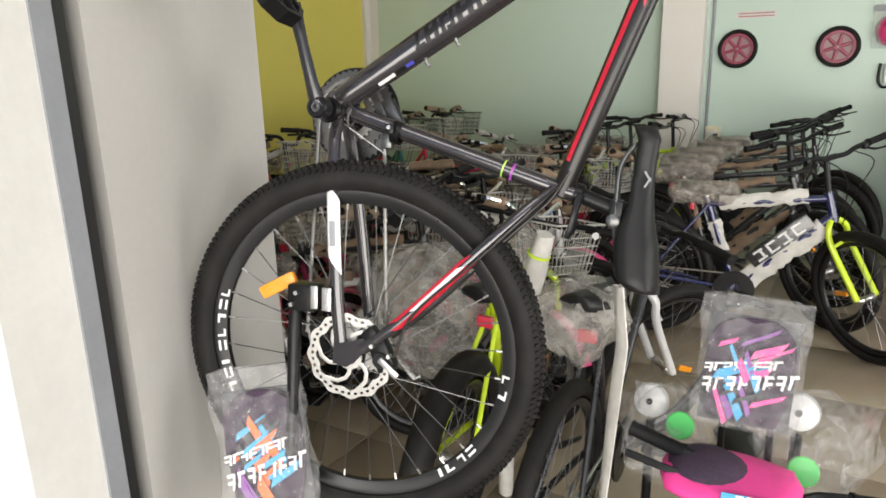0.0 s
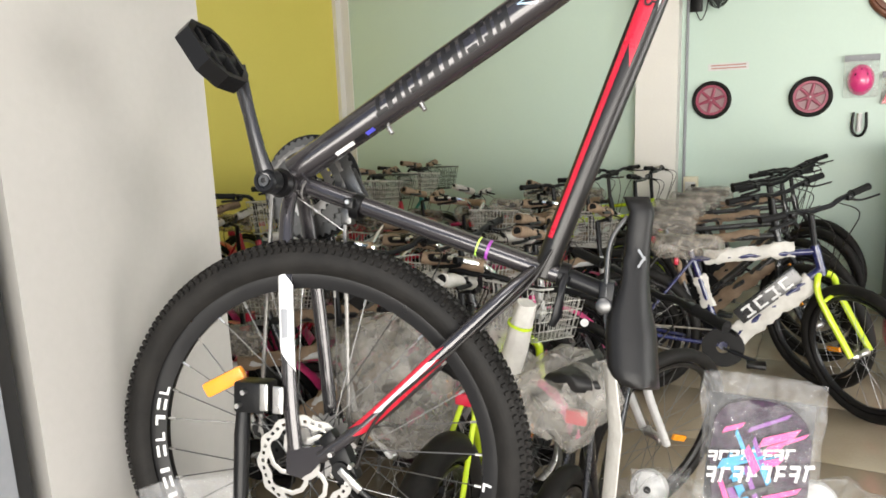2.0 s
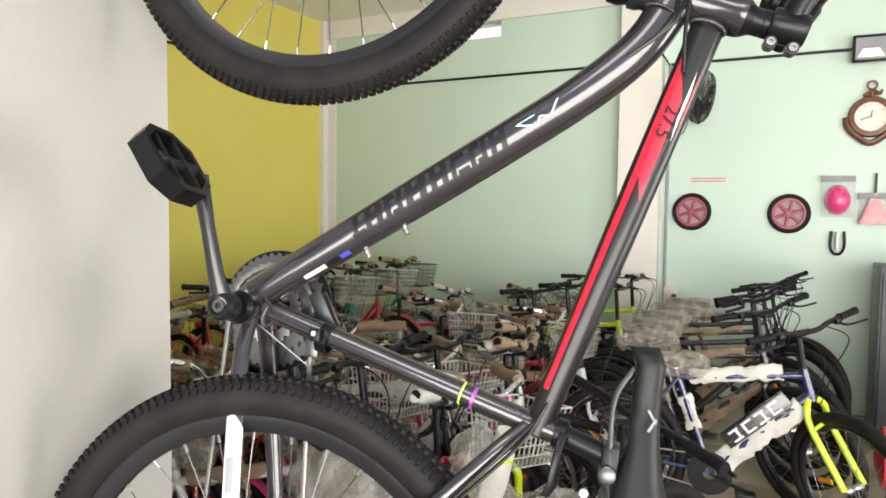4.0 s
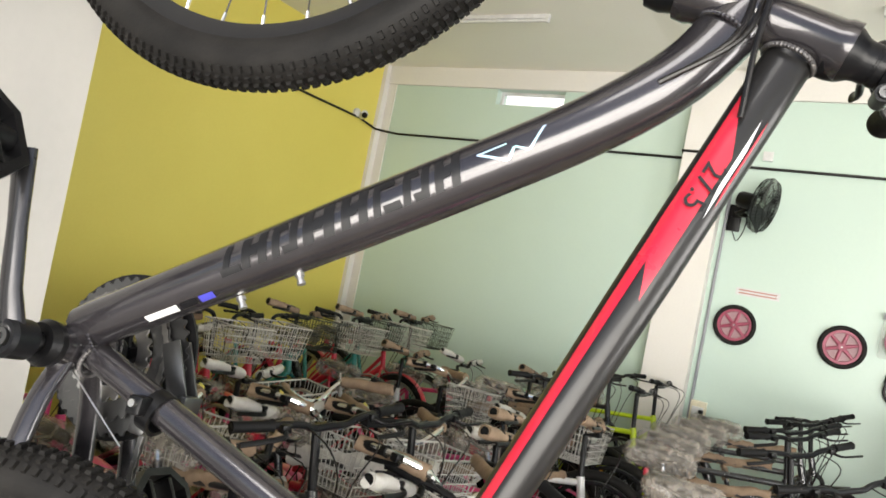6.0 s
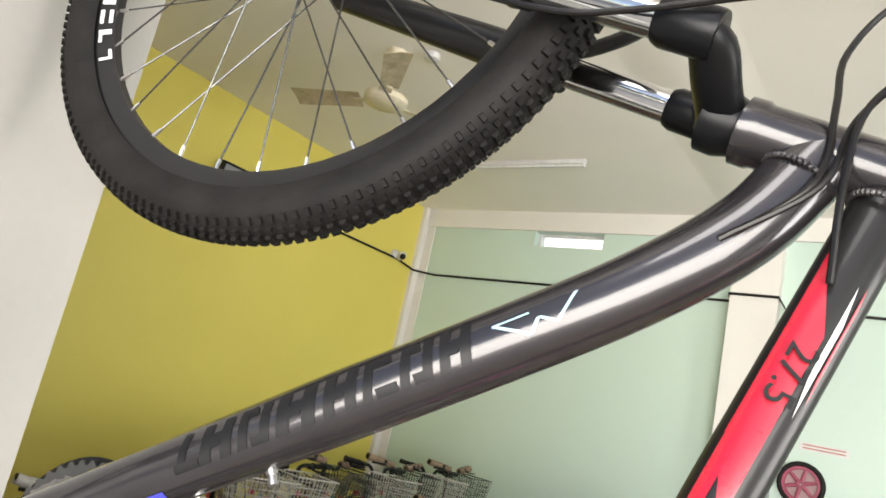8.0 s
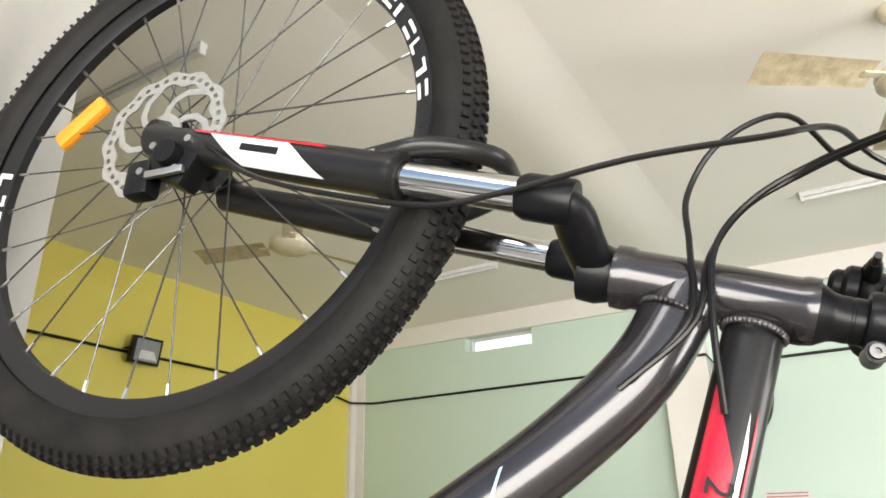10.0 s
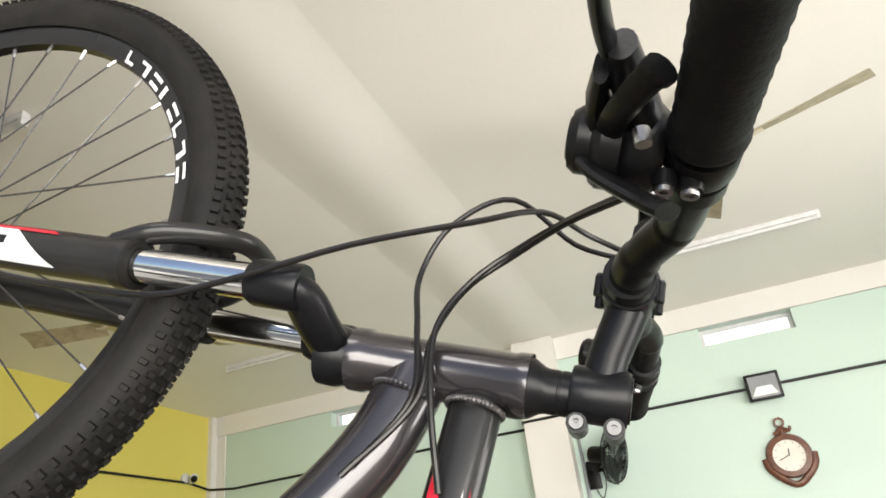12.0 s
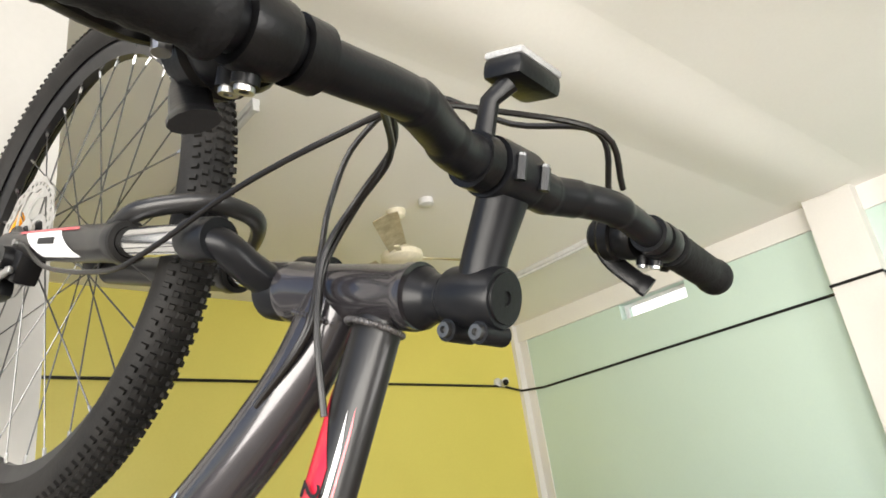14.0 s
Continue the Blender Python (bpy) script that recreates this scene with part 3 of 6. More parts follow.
main_wheel(bike, "front_wheel", Matrix.Translation(STEER @ FH) @ Matrix.Rotation(0.114, 4, "Z") @ Matrix.Rotation(-0.025, 4, "X"), (radians(-65),), 0.02, ((radians(-122), "abcdcab"), (radians(45), "abcdcabc")), rn=0.281, R=0.350)

# drive train
def cog_geo(r, teeth, y, th=0.0012, inner=0.6):
    out = []
    for i in range(teeth * 4):
        a = 2 * math.pi * i / (teeth * 4)
        out.append((r + (0.0035 if i % 4 in (0, 1) else -0.001), a))
    g = Geo()
    vs = [spin(rr, a, y + sgn * th) for sgn in (-1, 1) for rr, a in out] + [spin(r * inner, a, y + sgn * th) for sgn in (-1, 1) for rr, a in out]
    n = len(out)
    for i in range(n):
        j = (i + 1) % n
        g.f += [(i, j, n + j, n + i), (2 * n + i, 2 * n + j, j, i), (3 * n + i, n + i, n + j, 3 * n + j), (2 * n + j, 2 * n + i, 3 * n + i, 3 * n + j)]
    g.v = [tuple(v) for v in vs]
    return g


for r, t, y in ((0.085, 42, -0.062), (0.068, 34, -0.055), (0.048, 24, -0.048)):
    part("chainring", cog_geo(r, t, y, inner=0.72), DARK_STEEL if r > 0.05 else STEEL, bike, "dark toothed chainring")
g = Geo()
for k in range(5):
    a = 2 * math.pi * k / 5
    g.tube([spin(0.01, a, -0.066), spin(0.066, a, -0.06)], [(0.004, 0.008), (0.003, 0.006)], 8, side=(0, 1, 0))
part("crank_spider", g, PLASTIC, bike)
part("chain_guard_ring", Geo().lathe([(0.082, -0.002), (0.093, -0.002), (0.093, 0.002), (0.082, 0.002)], 48, Matrix.Translation((0, -0.07, 0)) @ AXLE, loop=True), PLASTIC, bike)
for i, (r, t) in enumerate(((0.052, 26), (0.045, 22), (0.039, 19), (0.033, 16), (0.028, 14), (0.024, 12))):
    part("sprocket", cog_geo(r, t, -0.03 - 0.0045 * i, inner=0.4), STEEL, bike, m=Matrix.Translation(RH))
def chain_geo(pts, pitch=0.0127):
    g = Geo()
    ln = [0]
    for a, b in zip(pts, pts[1:]):
        ln.append(ln[-1] + (b - a).length)
    n = int(ln[-1] / pitch)
    for i in range(n):
        s0 = i * pitch
        k = max(j for j in range(len(pts) - 1) if ln[j] <= s0)
        u = (s0 - ln[k]) / (ln[k + 1] - ln[k])
        p = pts[k].lerp(pts[k + 1], u)
        d = (pts[k + 1] - pts[k]).normalized()
        m = between(p, p + d)
        w = 0.0052 if i % 2 else 0.0034
        for sgn in (-1, 1):
            g.tube([m @ Vector((0, 0, -0.002)), m @ Vector((0, 0, 0.0065)), m @ Vector((0, 0, 0.015))], [(0.0008, 0.0042), (0.0008, 0.003), (0.0008, 0.0042)], 6, side=(0, 1, 0))
            for q in range(len(g.v) - 18, len(g.v)):
                x, y, z = g.v[q]
                g.v[q] = (x, y + sgn * w * 0.5, z)
    return g


upper = [Vector((-0.01, -0.052, 0.068)), Vector((-0.43, -0.045, 0.085))]
lower = [Vector((0.0, -0.052, -0.068)), Vector((-0.42, -0.045, -0.085)), Vector((-0.455, -0.045, -0.075))]
wrap = [spin(0.068, radians(a), -0.052) for a in range(98, -99, -14)]
part("chain", chain_geo(upper[::-1] + wrap + lower), CHAIN, bike, "bare steel roller chain")
g = Geo()
g.box((0.03, 0.02, 0.045), pose(-0.462, -0.078, 0.005), 0.006).box((0.09, 0.012, 0.026), pose(-0.445, -0.06, -0.055, 0, 20, 0), 0.005)
g.lathe([(0.004, -0.004), (0.017, -0.004), (0.017, 0.004), (0.004, 0.004)], 14, Matrix.Translation((-0.462, -0.052, -0.055)) @ AXLE).lathe([(0.004, -0.004), (0.017, -0.004), (0.017, 0.004), (0.004, 0.004)], 14, Matrix.Translation((-0.425, -0.048, -0.085)) @ AXLE)
part("rear_derailleur", g, PLASTIC, bike)
g = Geo().lathe([(0.0172, -0.008), (0.0212, -0.008), (0.0212, 0.008), (0.0172, 0.008)], 24, between((-0.037, 0, 0.117), (-0.06, 0, 0.193)), loop=True)
g.box((0.018, 0.02, 0.016), pose(-0.032, 0.022, 0.112), 0.003)
part("front_derailleur_clamp", g, PLASTIC, bike)
part("clamp_bolt", Geo().tube([(-0.03, 0.028, 0.112), (-0.03, 0.036, 0.112)], 0.0038, 8), STEEL, bike)
g = Geo().box((0.07, 0.003, 0.022), pose(-0.002, -0.046, 0.088, 0, 28, 0), 0.001).box((0.07, 0.003, 0.02), pose(-0.002, -0.064, 0.09, 0, 28, 0), 0.001).box((0.02, 0.03, 0.012), pose(-0.03, -0.05, 0.112), 0.002).box((0.03, 0.02, 0.02), pose(-0.05, -0.02, 0.09), 0.004)
part("front_derailleur", g, DARK_STEEL, bike, "dark steel front derailleur cage")
part("shift_wire", Geo().tube([(-0.012, 0.012, 0.0), (-0.075, 0.01, 0.095)], 0.0008, 6), STEEL, bike)

# cranks and pedals
for sgn, end in ((1, (0.172, 0.104, -0.040)), (-1, (-0.172, -0.104, 0.040))):
    e = Vector(end)
    st = Vector((0, 0.082 * sgn, 0))
    pts = [st, st.lerp(e, 0.25) + Vector((0, 0.004 * sgn, 0)), st.lerp(e, 0.6) + Vector((0, 0.002 * sgn, 0)), e]
    crank = part("crank_arm", Geo().tube(pts, [(0.010, 0.0165), (0.0075, 0.012), (0.007, 0.0105), (0.0075, 0.0135)], 14, side=(0, 1, 0)), CRANK_ALLOY, bike, "black alloy crank arm")
    part("crank_boss", Geo().lathe([(0.0005, -0.016), (0.019, -0.016), (0.0195, 0.008), (0.0165, 0.012), (0.012, 0.012), (0.012, 0.008), (0.0005, 0.008)], 22, Matrix.Translation(st) @ (AXLE if sgn > 0 else Matrix.Rotation(radians(90), 4, "X"))), SATIN, crank)
    part("crank_bolt", Geo().lathe([(0.0005, 0.009), (0.0045, 0.009), (0.0045, 0.013), (0.009, 0.013), (0.009, 0.006)], 16, Matrix.Translation(st) @ (AXLE if sgn > 0 else Matrix.Rotation(radians(90), 4, "X"))), DARK_STEEL, crank)
    # pedal: open cage round a spindle body
    pm = Matrix.Translation(e + Vector((0, 0.062 * sgn, 0))) @ Matrix.Rotation(radians(36), 4, "Y")
    body = part("pedal", Geo().lathe([(0.0005, -0.05), (0.012, -0.05), (0.013, -0.03), (0.010, 0.0), (0.013, 0.035), (0.0005, 0.04)], 16, pm @ (AXLE if sgn > 0 else Matrix.Rotation(radians(90), 4, "X"))), PLASTIC, crank, "black plastic platform pedal")
    oct_ = [(-0.046, -0.020), (-0.026, -0.044), (0.026, -0.044), (0.046, -0.020), (0.046, 0.020), (0.026, 0.044), (-0.026, 0.044), (-0.046, 0.020)]
    g = Geo()
    g.v = [tuple(pm @ Vector((x * f, y * f, z))) for f in (1.12, 0.92) for z in (-0.013, 0.013) for x, y in oct_]
    for i in range(8):
        j = (i + 1) % 8
        g.f += [(i, j, 8 + j, 8 + i), (16 + j, 16 + i, 24 + i, 24 + j), (8 + i, 8 + j, 24 + j, 24 + i), (j, i, 16 + i, 16 + j)]
    part("cage", g, PLASTIC, crank, smooth=25)
    for y in (-0.018, 0.018):
        part("cross_bar", Geo().box((0.078, 0.007, 0.024), pm @ pose(0, y, 0), 0.002), PLASTIC, crank)
part("bearing_cup", Geo().lathe([(0.010, 0.036), (0.0225, 0.036), (0.0235, 0.044), (0.019, 0.052), (0.010, 0.052)], 26, AXLE), PLASTIC, bike)
part("bearing_cup", Geo().lathe([(0.010, 0.036), (0.0225, 0.036), (0.0235, 0.044), (0.019, 0.052), (0.010, 0.052)], 26, Matrix.Rotation(radians(90), 4, "X")), PLASTIC, bike)
part("axle", Geo().tube([(0, -0.08, 0), (0, 0.08, 0)], 0.0085, 14), DARK_STEEL, bike)

# kickstand
km = pose(-0.34, 0.055, -0.035)
stand = part("kickstand", Geo().box((0.05, 0.045, 0.055), km, 0.006), PLASTIC, bike, "black plastic kickstand clamp and leg")
part("plate", Geo().box((0.042, 0.004, 0.018), pose(-0.338, 0.082, 0.02), 0.0015), STEEL, stand)
part("plate", Geo().box((0.042, 0.004, 0.014), pose(-0.336, 0.081, -0.005), 0.0015), STEEL, stand)
for x, z in ((-0.325, 0.02), (-0.35, 0.02), (-0.33, -0.04), (-0.352, -0.05)):
    part("bolt", Geo().tube([(x, 0.075, z), (x, 0.087, z)], 0.0042, 8), STEEL, stand)
part("leg", Geo().tube([(-0.352, 0.062, -0.052), (-0.40, 0.07, -0.05), (-0.60, 0.085, -0.045), (-0.63, 0.085, -0.045)], [0.011, 0.013, 0.0105, 0.013], 12), PLASTIC, stand)

# rear brake
g = Geo().box((0.055, 0.026, 0.036), pose(-0.435, 0.058, 0.122, 0, 25, 0), 0.007).box((0.03, 0.022, 0.03), pose(-0.40, 0.06, 0.10, 0, 40, 0), 0.006).lathe([(0.0005, 0), (0.014, 0), (0.014, 0.012), (0.0005, 0.012)], 16, Matrix.Translation((-0.44, 0.065, 0.122)) @ AXLE)
cal = part("rear_brake_caliper", g, PLASTIC, bike, "black disc-brake caliper")
part("arm", Geo().box((0.045, 0.006, 0.012), pose(-0.45, 0.08, 0.14, 0, 50, 0), 0.003), STEEL, cal)
for x, z in ((-0.415, 0.108), (-0.455, 0.135), (-0.43, 0.14)):
    part("bolt", Geo().tube([(x, 0.07, z), (x, 0.083, z)], 0.0038, 8), STEEL, cal)

# saddle, post and clamp
part("seat_post", Geo().tube([(-0.13, 0, 0.425), (-0.1635, 0, 0.512)], 0.0136, 20), SATIN, bike)
part("seat_collar", Geo().lathe([(0.016, 0), (0.0195, 0.001), (0.0195, 0.014), (0.016, 0.016)], 26, between((-0.136, 0, 0.438), (-0.1455, 0, 0.47))), PLASTIC, bike)
g = Geo().tube([(-0.138, 0.02, 0.452), (-0.150, 0.03, 0.447), (-0.195, 0.034, 0.44), (-0.21, 0.03, 0.432)], [(0.005, 0.007), (0.005, 0.006), (0.004, 0.008), (0.003, 0.006)], 10)
part("quick_release_lever", g, SATIN, bike)
sc = part("saddle_clamp", Geo().box((0.05, 0.05, 0.022), pose(-0.168, 0, 0.508, 0, -5, 0), 0.006).tube([(-0.178, -0.03, 0.505), (-0.178, 0.03, 0.505)], 0.0105, 16), SATIN, bike)
part("clamp_bolt", Geo().lathe([(0.0005, 0.036), (0.0075, 0.036), (0.011, 0.034), (0.011, 0.026)], 16, Matrix.Translation((-0.178, 0, 0.505)) @ AXLE), DARK_STEEL, sc, "steel clamp bolt")
part("clamp_bolt", Geo().tube([(-0.205, 0.01, 0.478), (-0.205, 0.018, 0.478)], 0.006, 10), DARK_STEEL, sc)
for p in (-1, 1):
    rail = bezier([(-0.05, 0.006 * p, 0.535), (-0.09, 0.018 * p, 0.512), (-0.16, 0.022 * p, 0.508), (-0.21, 0.024 * p, 0.51), (-0.255, 0.04 * p, 0.532)], 20)
    part("saddle_rail", Geo().tube(rail, 0.0034, 8), DARK_STEEL, bike, "steel saddle rail")
rings = []
for i in range(25):
    u = i / 24
    x = -0.022 - 0.275 * u
    hw = 0.020 + 0.052 * max(0, (u - 0.28) / 0.72) ** 1.1 * (1.25 - 0.3 * u) if u > 0.28 else 0.020 * math.sqrt(max(0.05, min(1, u / 0.05)))
    if u > 0.93:
        hw *= math.sqrt(max(0.02, 1 - ((u - 0.93) / 0.072) ** 2))
    top = 0.577 - 0.010 * math.sin(math.pi * min(1, u * 1.4)) + 0.018 * max(0, u - 0.6) - (0.012 * (1 - u / 0.08) if u < 0.08 else 0)
    sm = min(1, max(0, (u - 0.38) / 0.36))
    dep = 0.036 + 0.036 * sm * sm * (3 - 2 * sm) - (0.040 * ((u - 0.86) / 0.14) ** 2 if u > 0.86 else 0)
    ring = []
    for j in range(20):
        a = 2 * math.pi * j / 20
        cx, cz = math.cos(a), math.sin(a)
        ring.append((x, hw * math.copysign(abs(cx) ** 0.8, cx), top - dep * 0.5 + dep * 0.5 * math.copysign(abs(cz) ** 0.7, cz) - (0.010 * cx * cx if u > 0.3 else 0.004 * cx * cx)))
    rings.append(ring)
saddle = part("saddle", Geo().rings(rings), VINYL, bike, "black vinyl saddle", smooth=60)
for k in range(2):
    part("emblem_stroke", Geo().box((0.018, 0.0012, 0.003), pose(-0.105 - 0.010 * k, 0.0305 + 0.002 * k, 0.556, 0, 30 - 60 * k, 8)), GREY_PAINT, saddle)

# fork, steered
def steered(name, geo, material, label="", parent=None):
    ob = part(name, geo, material, parent or bike, label)
    if parent is None:
        ob.matrix_basis = STEER_BAR if name in ("stem", "handlebar", "reflector_bracket") else STEER
    return ob


ax = (HT1 - HT0).normalized()
dn = -ax
fr = Vector((ax.z, 0, -ax.x))          # forward across the steering axis
C0 = HT0 + dn * 0.016
crown = Geo()
crown.lathe([(0.0005, -0.01), (0.0255, -0.01), (0.026, 0.004), (0.022, 0.017), (0.0005, 0.017)], 26, between(HT0 + dn * 0.018, HT0))
for p in (-1, 1):
    leg = C0 + dn * 0.036 + Vector((0, 0.064 * p, 0)) + fr * 0.030
    crown.tube(bezier([C0 + Vector((0, 0.0, 0)), C0 + dn * 0.010 + Vector((0, 0.032 * p, 0)) + fr * 0.012, C0 + dn * 0.020 + Vector((0, 0.056 * p, 0)) + fr * 0.026, leg], 12), (0.0150, 0.0195), 14, side=tuple(fr))
    crown.lathe([(0.0005, -0.02), (0.0185, -0.02), (0.0195, -0.017), (0.0195, 0.02), (0.017, 0.026), (0.0005, 0.026)], 22, between(leg, leg + dn))
fork_crown = steered("fork_crown", crown, SATIN, "black fork crown")
for p in (-1, 1):
    leg = C0 + dn * 0.036 + Vector((0, 0.064 * p, 0)) + fr * 0.030
    steered("stanchion", Geo().tube([leg, leg + dn * 0.18], 0.0150, 22), CHROME, "chrome fork stanchion")
    low0, low1 = leg + dn * 0.138, leg + dn * 0.440
    low = steered("fork_lower", Geo().lathe([(0.0155, 0), (0.0215, 0.002), (0.0225, 0.012), (0.0205, 0.018), (0.0205, 0.10), (0.0185, 0.2), (0.0175, 0.30), (0.0005, 0.30)], 24, between(low0, low1)), FRAME_DARK, "glossy black fork lower")
    drop = FH + Vector((0, 0.060 * p, 0))
    part("dropout", Geo().tube([low0.lerp(low1, 0.93), drop - (drop - low1) * 0.25, drop + dn * 0.012], [(0.009, 0.017), (0.007, 0.016), (0.006, 0.013)], 12, side=(0, 1, 0)), FRAME_DARK, low)
    part("seal", Geo().lathe([(0.0155, -0.004), (0.0215, -0.004), (0.0215, 0.003), (0.0155, 0.005)], 24, between(low0, low1), loop=True), RUBBER, low)
    if p > 0:
        L2 = [low0, low0.lerp(low1, 0.33), low1]
        R2 = [0.0206, 0.0206, 0.0178]
        part("decal", Geo().patch(L2, R2, 0.30, 0.62, -58, 28, shear=0.16, side=(0, 1, 0)), WHITE, low, "white fork decal")
        part("decal", Geo().patch(L2, R2, 0.25, 0.78, 28, 42, shear=0.03, side=(0, 1, 0)), RED, low, "red fork decal")
        part("decal", Geo().patch(L2, R2, 0.40, 0.55, -14, 6, lift=0.0012, side=(0, 1, 0)), BLACK_DECAL, low)
arch = bezier([C0 + dn * 0.20 + Vector((0, 0.068, 0)) + fr * 0.045, C0 + dn * 0.16 + Vector((0, 0.066, 0)) + fr * 0.062, C0 + dn * 0.112 + Vector((0, 0.034, 0)) + fr * 0.078, C0 + dn * 0.104 + fr * 0.082,
               C0 + dn * 0.112 + Vector((0, -0.034, 0)) + fr * 0.078, C0 + dn * 0.16 + Vector((0, -0.066, 0)) + fr * 0.062, C0 + dn * 0.20 + Vector((0, -0.068, 0)) + fr * 0.045], 30)
steered("fork_arch", Geo().tube(arch, (0.010, 0.0075), 12), FRAME_DARK, "glossy black fork brace")
bc = FH + Vector((-0.055, 0.066, 0.045))
cal = steered("front_brake_caliper", Geo().box((0.05, 0.03, 0.06), Matrix.Translation(bc) @ Matrix.Rotation(radians(-30), 4, "Y"), 0.008).box((0.04, 0.022, 0.03), Matrix.Translation(bc + Vector((-0.018, 0.006, -0.038))), 0.006).lathe([(0.0005, 0), (0.015, 0), (0.013, 0.014), (0.0005, 0.014)], 16, Matrix.Translation(bc + Vector((0, 0.012, 0))) @ AXLE), PLASTIC, "black disc-brake caliper")
for dx, dz in ((0.012, 0.022), (0.012, -0.02), (-0.016, -0.03), (-0.02, 0.012)):
    part("bolt", Geo().tube([bc + Vector((dx, 0.012, dz)), bc + Vector((dx, 0.022, dz))], 0.0042, 8), STEEL, cal)
part("arm", Geo().box((0.008, 0.006, 0.045), Matrix.Translation(bc + Vector((-0.022, 0.02, 0.0))), 0.002), STEEL, cal)

# headset, stem, bar
up0 = HT1 + ax * 0.004
hs = Geo().lathe([(0.0005, 0), (0.0255, 0), (0.0255, 0.007), (0.0235, 0.016), (0.0185, 0.024), (0.0175, 0.028), (0.0175, 0.036), (0.0170, 0.0365), (0.0170, 0.038), (0.0175, 0.0385), (0.0175, 0.045), (0.0170, 0.0455), (0.0175, 0.046), (0.0175, 0.060), (0.0005, 0.060)], 28, between(up0 - ax * 0.014, HT1 + ax))
steered("headset_cover", hs, SATIN, "black headset cover and spacers")
S1 = HT1 + ax * 0.0575
BC = S1 + fr * 0.085 + ax * 0.013
stem = Geo().lathe([(0.0005, -0.021), (0.0205, -0.021), (0.0215, -0.018), (0.0215, 0.019), (0.020, 0.022), (0.0005, 0.022)], 28, between(S1, S1 + ax))
stem.tube([S1 + fr * 0.005, S1 + fr * 0.03 + ax * 0.003, BC - fr * 0.016], [(0.0175, 0.0165), (0.0165, 0.0155), (0.020, 0.0165)], 22, side=(0, 1, 0))
stem.lathe([(0.0165, -0.021), (0.0212, -0.021), (0.0218, -0.018), (0.0218, 0.018), (0.0212, 0.021), (0.0165, 0.021)], 30, Matrix.Translation(BC) @ AXLE, loop=True)
for sz in (-0.0135, 0.0135):
    stem.tube([S1 - fr * 0.024 + ax * sz + Vector((0, -0.013, 0)), S1 - fr * 0.024 + ax * sz + Vector((0, 0.0135, 0))], 0.0078, 14)
stem_o = steered("stem", stem, SATIN, "satin black handlebar stem")
part("top_cap", Geo().lathe([(0.0005, 0.0), (0.005, 0.0), (0.005, 0.0015), (0.017, 0.0015), (0.0175, -0.001)], 24, between(S1 + ax * 0.0222, S1 + ax)), PLASTIC, stem_o)
for sz in (-0.0135, 0.0135):
    q = S1 - fr * 0.024 + ax * sz
    part("bolt", Geo().lathe([(0.0005, 0.014), (0.0025, 0.014), (0.0025, 0.0175), (0.0052, 0.0175), (0.0056, 0.0135)], 14, Matrix.Translation(q) @ AXLE), DARK_STEEL, stem_o, "steel stem bolt")
for sy in (-0.014, 0.014):
    for sz in (-1, 1):
        q = BC + Vector((0, sy, 0)) + ax * (0.0225 * sz)
        part("bolt", Geo().tube([q - fr * 0.010, q + fr * 0.006], 0.0042, 10), SATIN, stem_o)
        part("bolt", Geo().tube([q + fr * 0.0062, q + fr * 0.008], 0.0032, 8), DARK_STEEL, stem_o)
# (out along the bar, forward, rise); the bar sits a little askew in its clamp
BAR = ((0.0, 0.0, 0.0), (0.040, 0.0, 0.0), (0.058, 0.0, 0.001), (0.085, 0.003, 0.009), (0.118, 0.004, 0.021), (0.145, 0.002, 0.0245), (0.205, -0.003, 0.0245), (0.385, -0.012, 0.023))
bar_pts = lambda p: bezier([BC + Vector((0, o * p, 0)) + fr * f + ax * (r + 0.04 * o * p) for o, f, r in BAR], 60)
bl, br = bar_pts(1), bar_pts(-1)
line = br[::-1] + bl[1:]
handlebar = steered("handlebar", Geo().tube(line, [0.0158 if abs(v.y) < 0.05 else (0.0150 if abs(v.y) < 0.08 else 0.0125 if abs(v.y) > 0.13 else 0.0138) for v in line], 20), SATIN, "satin black riser handlebar")
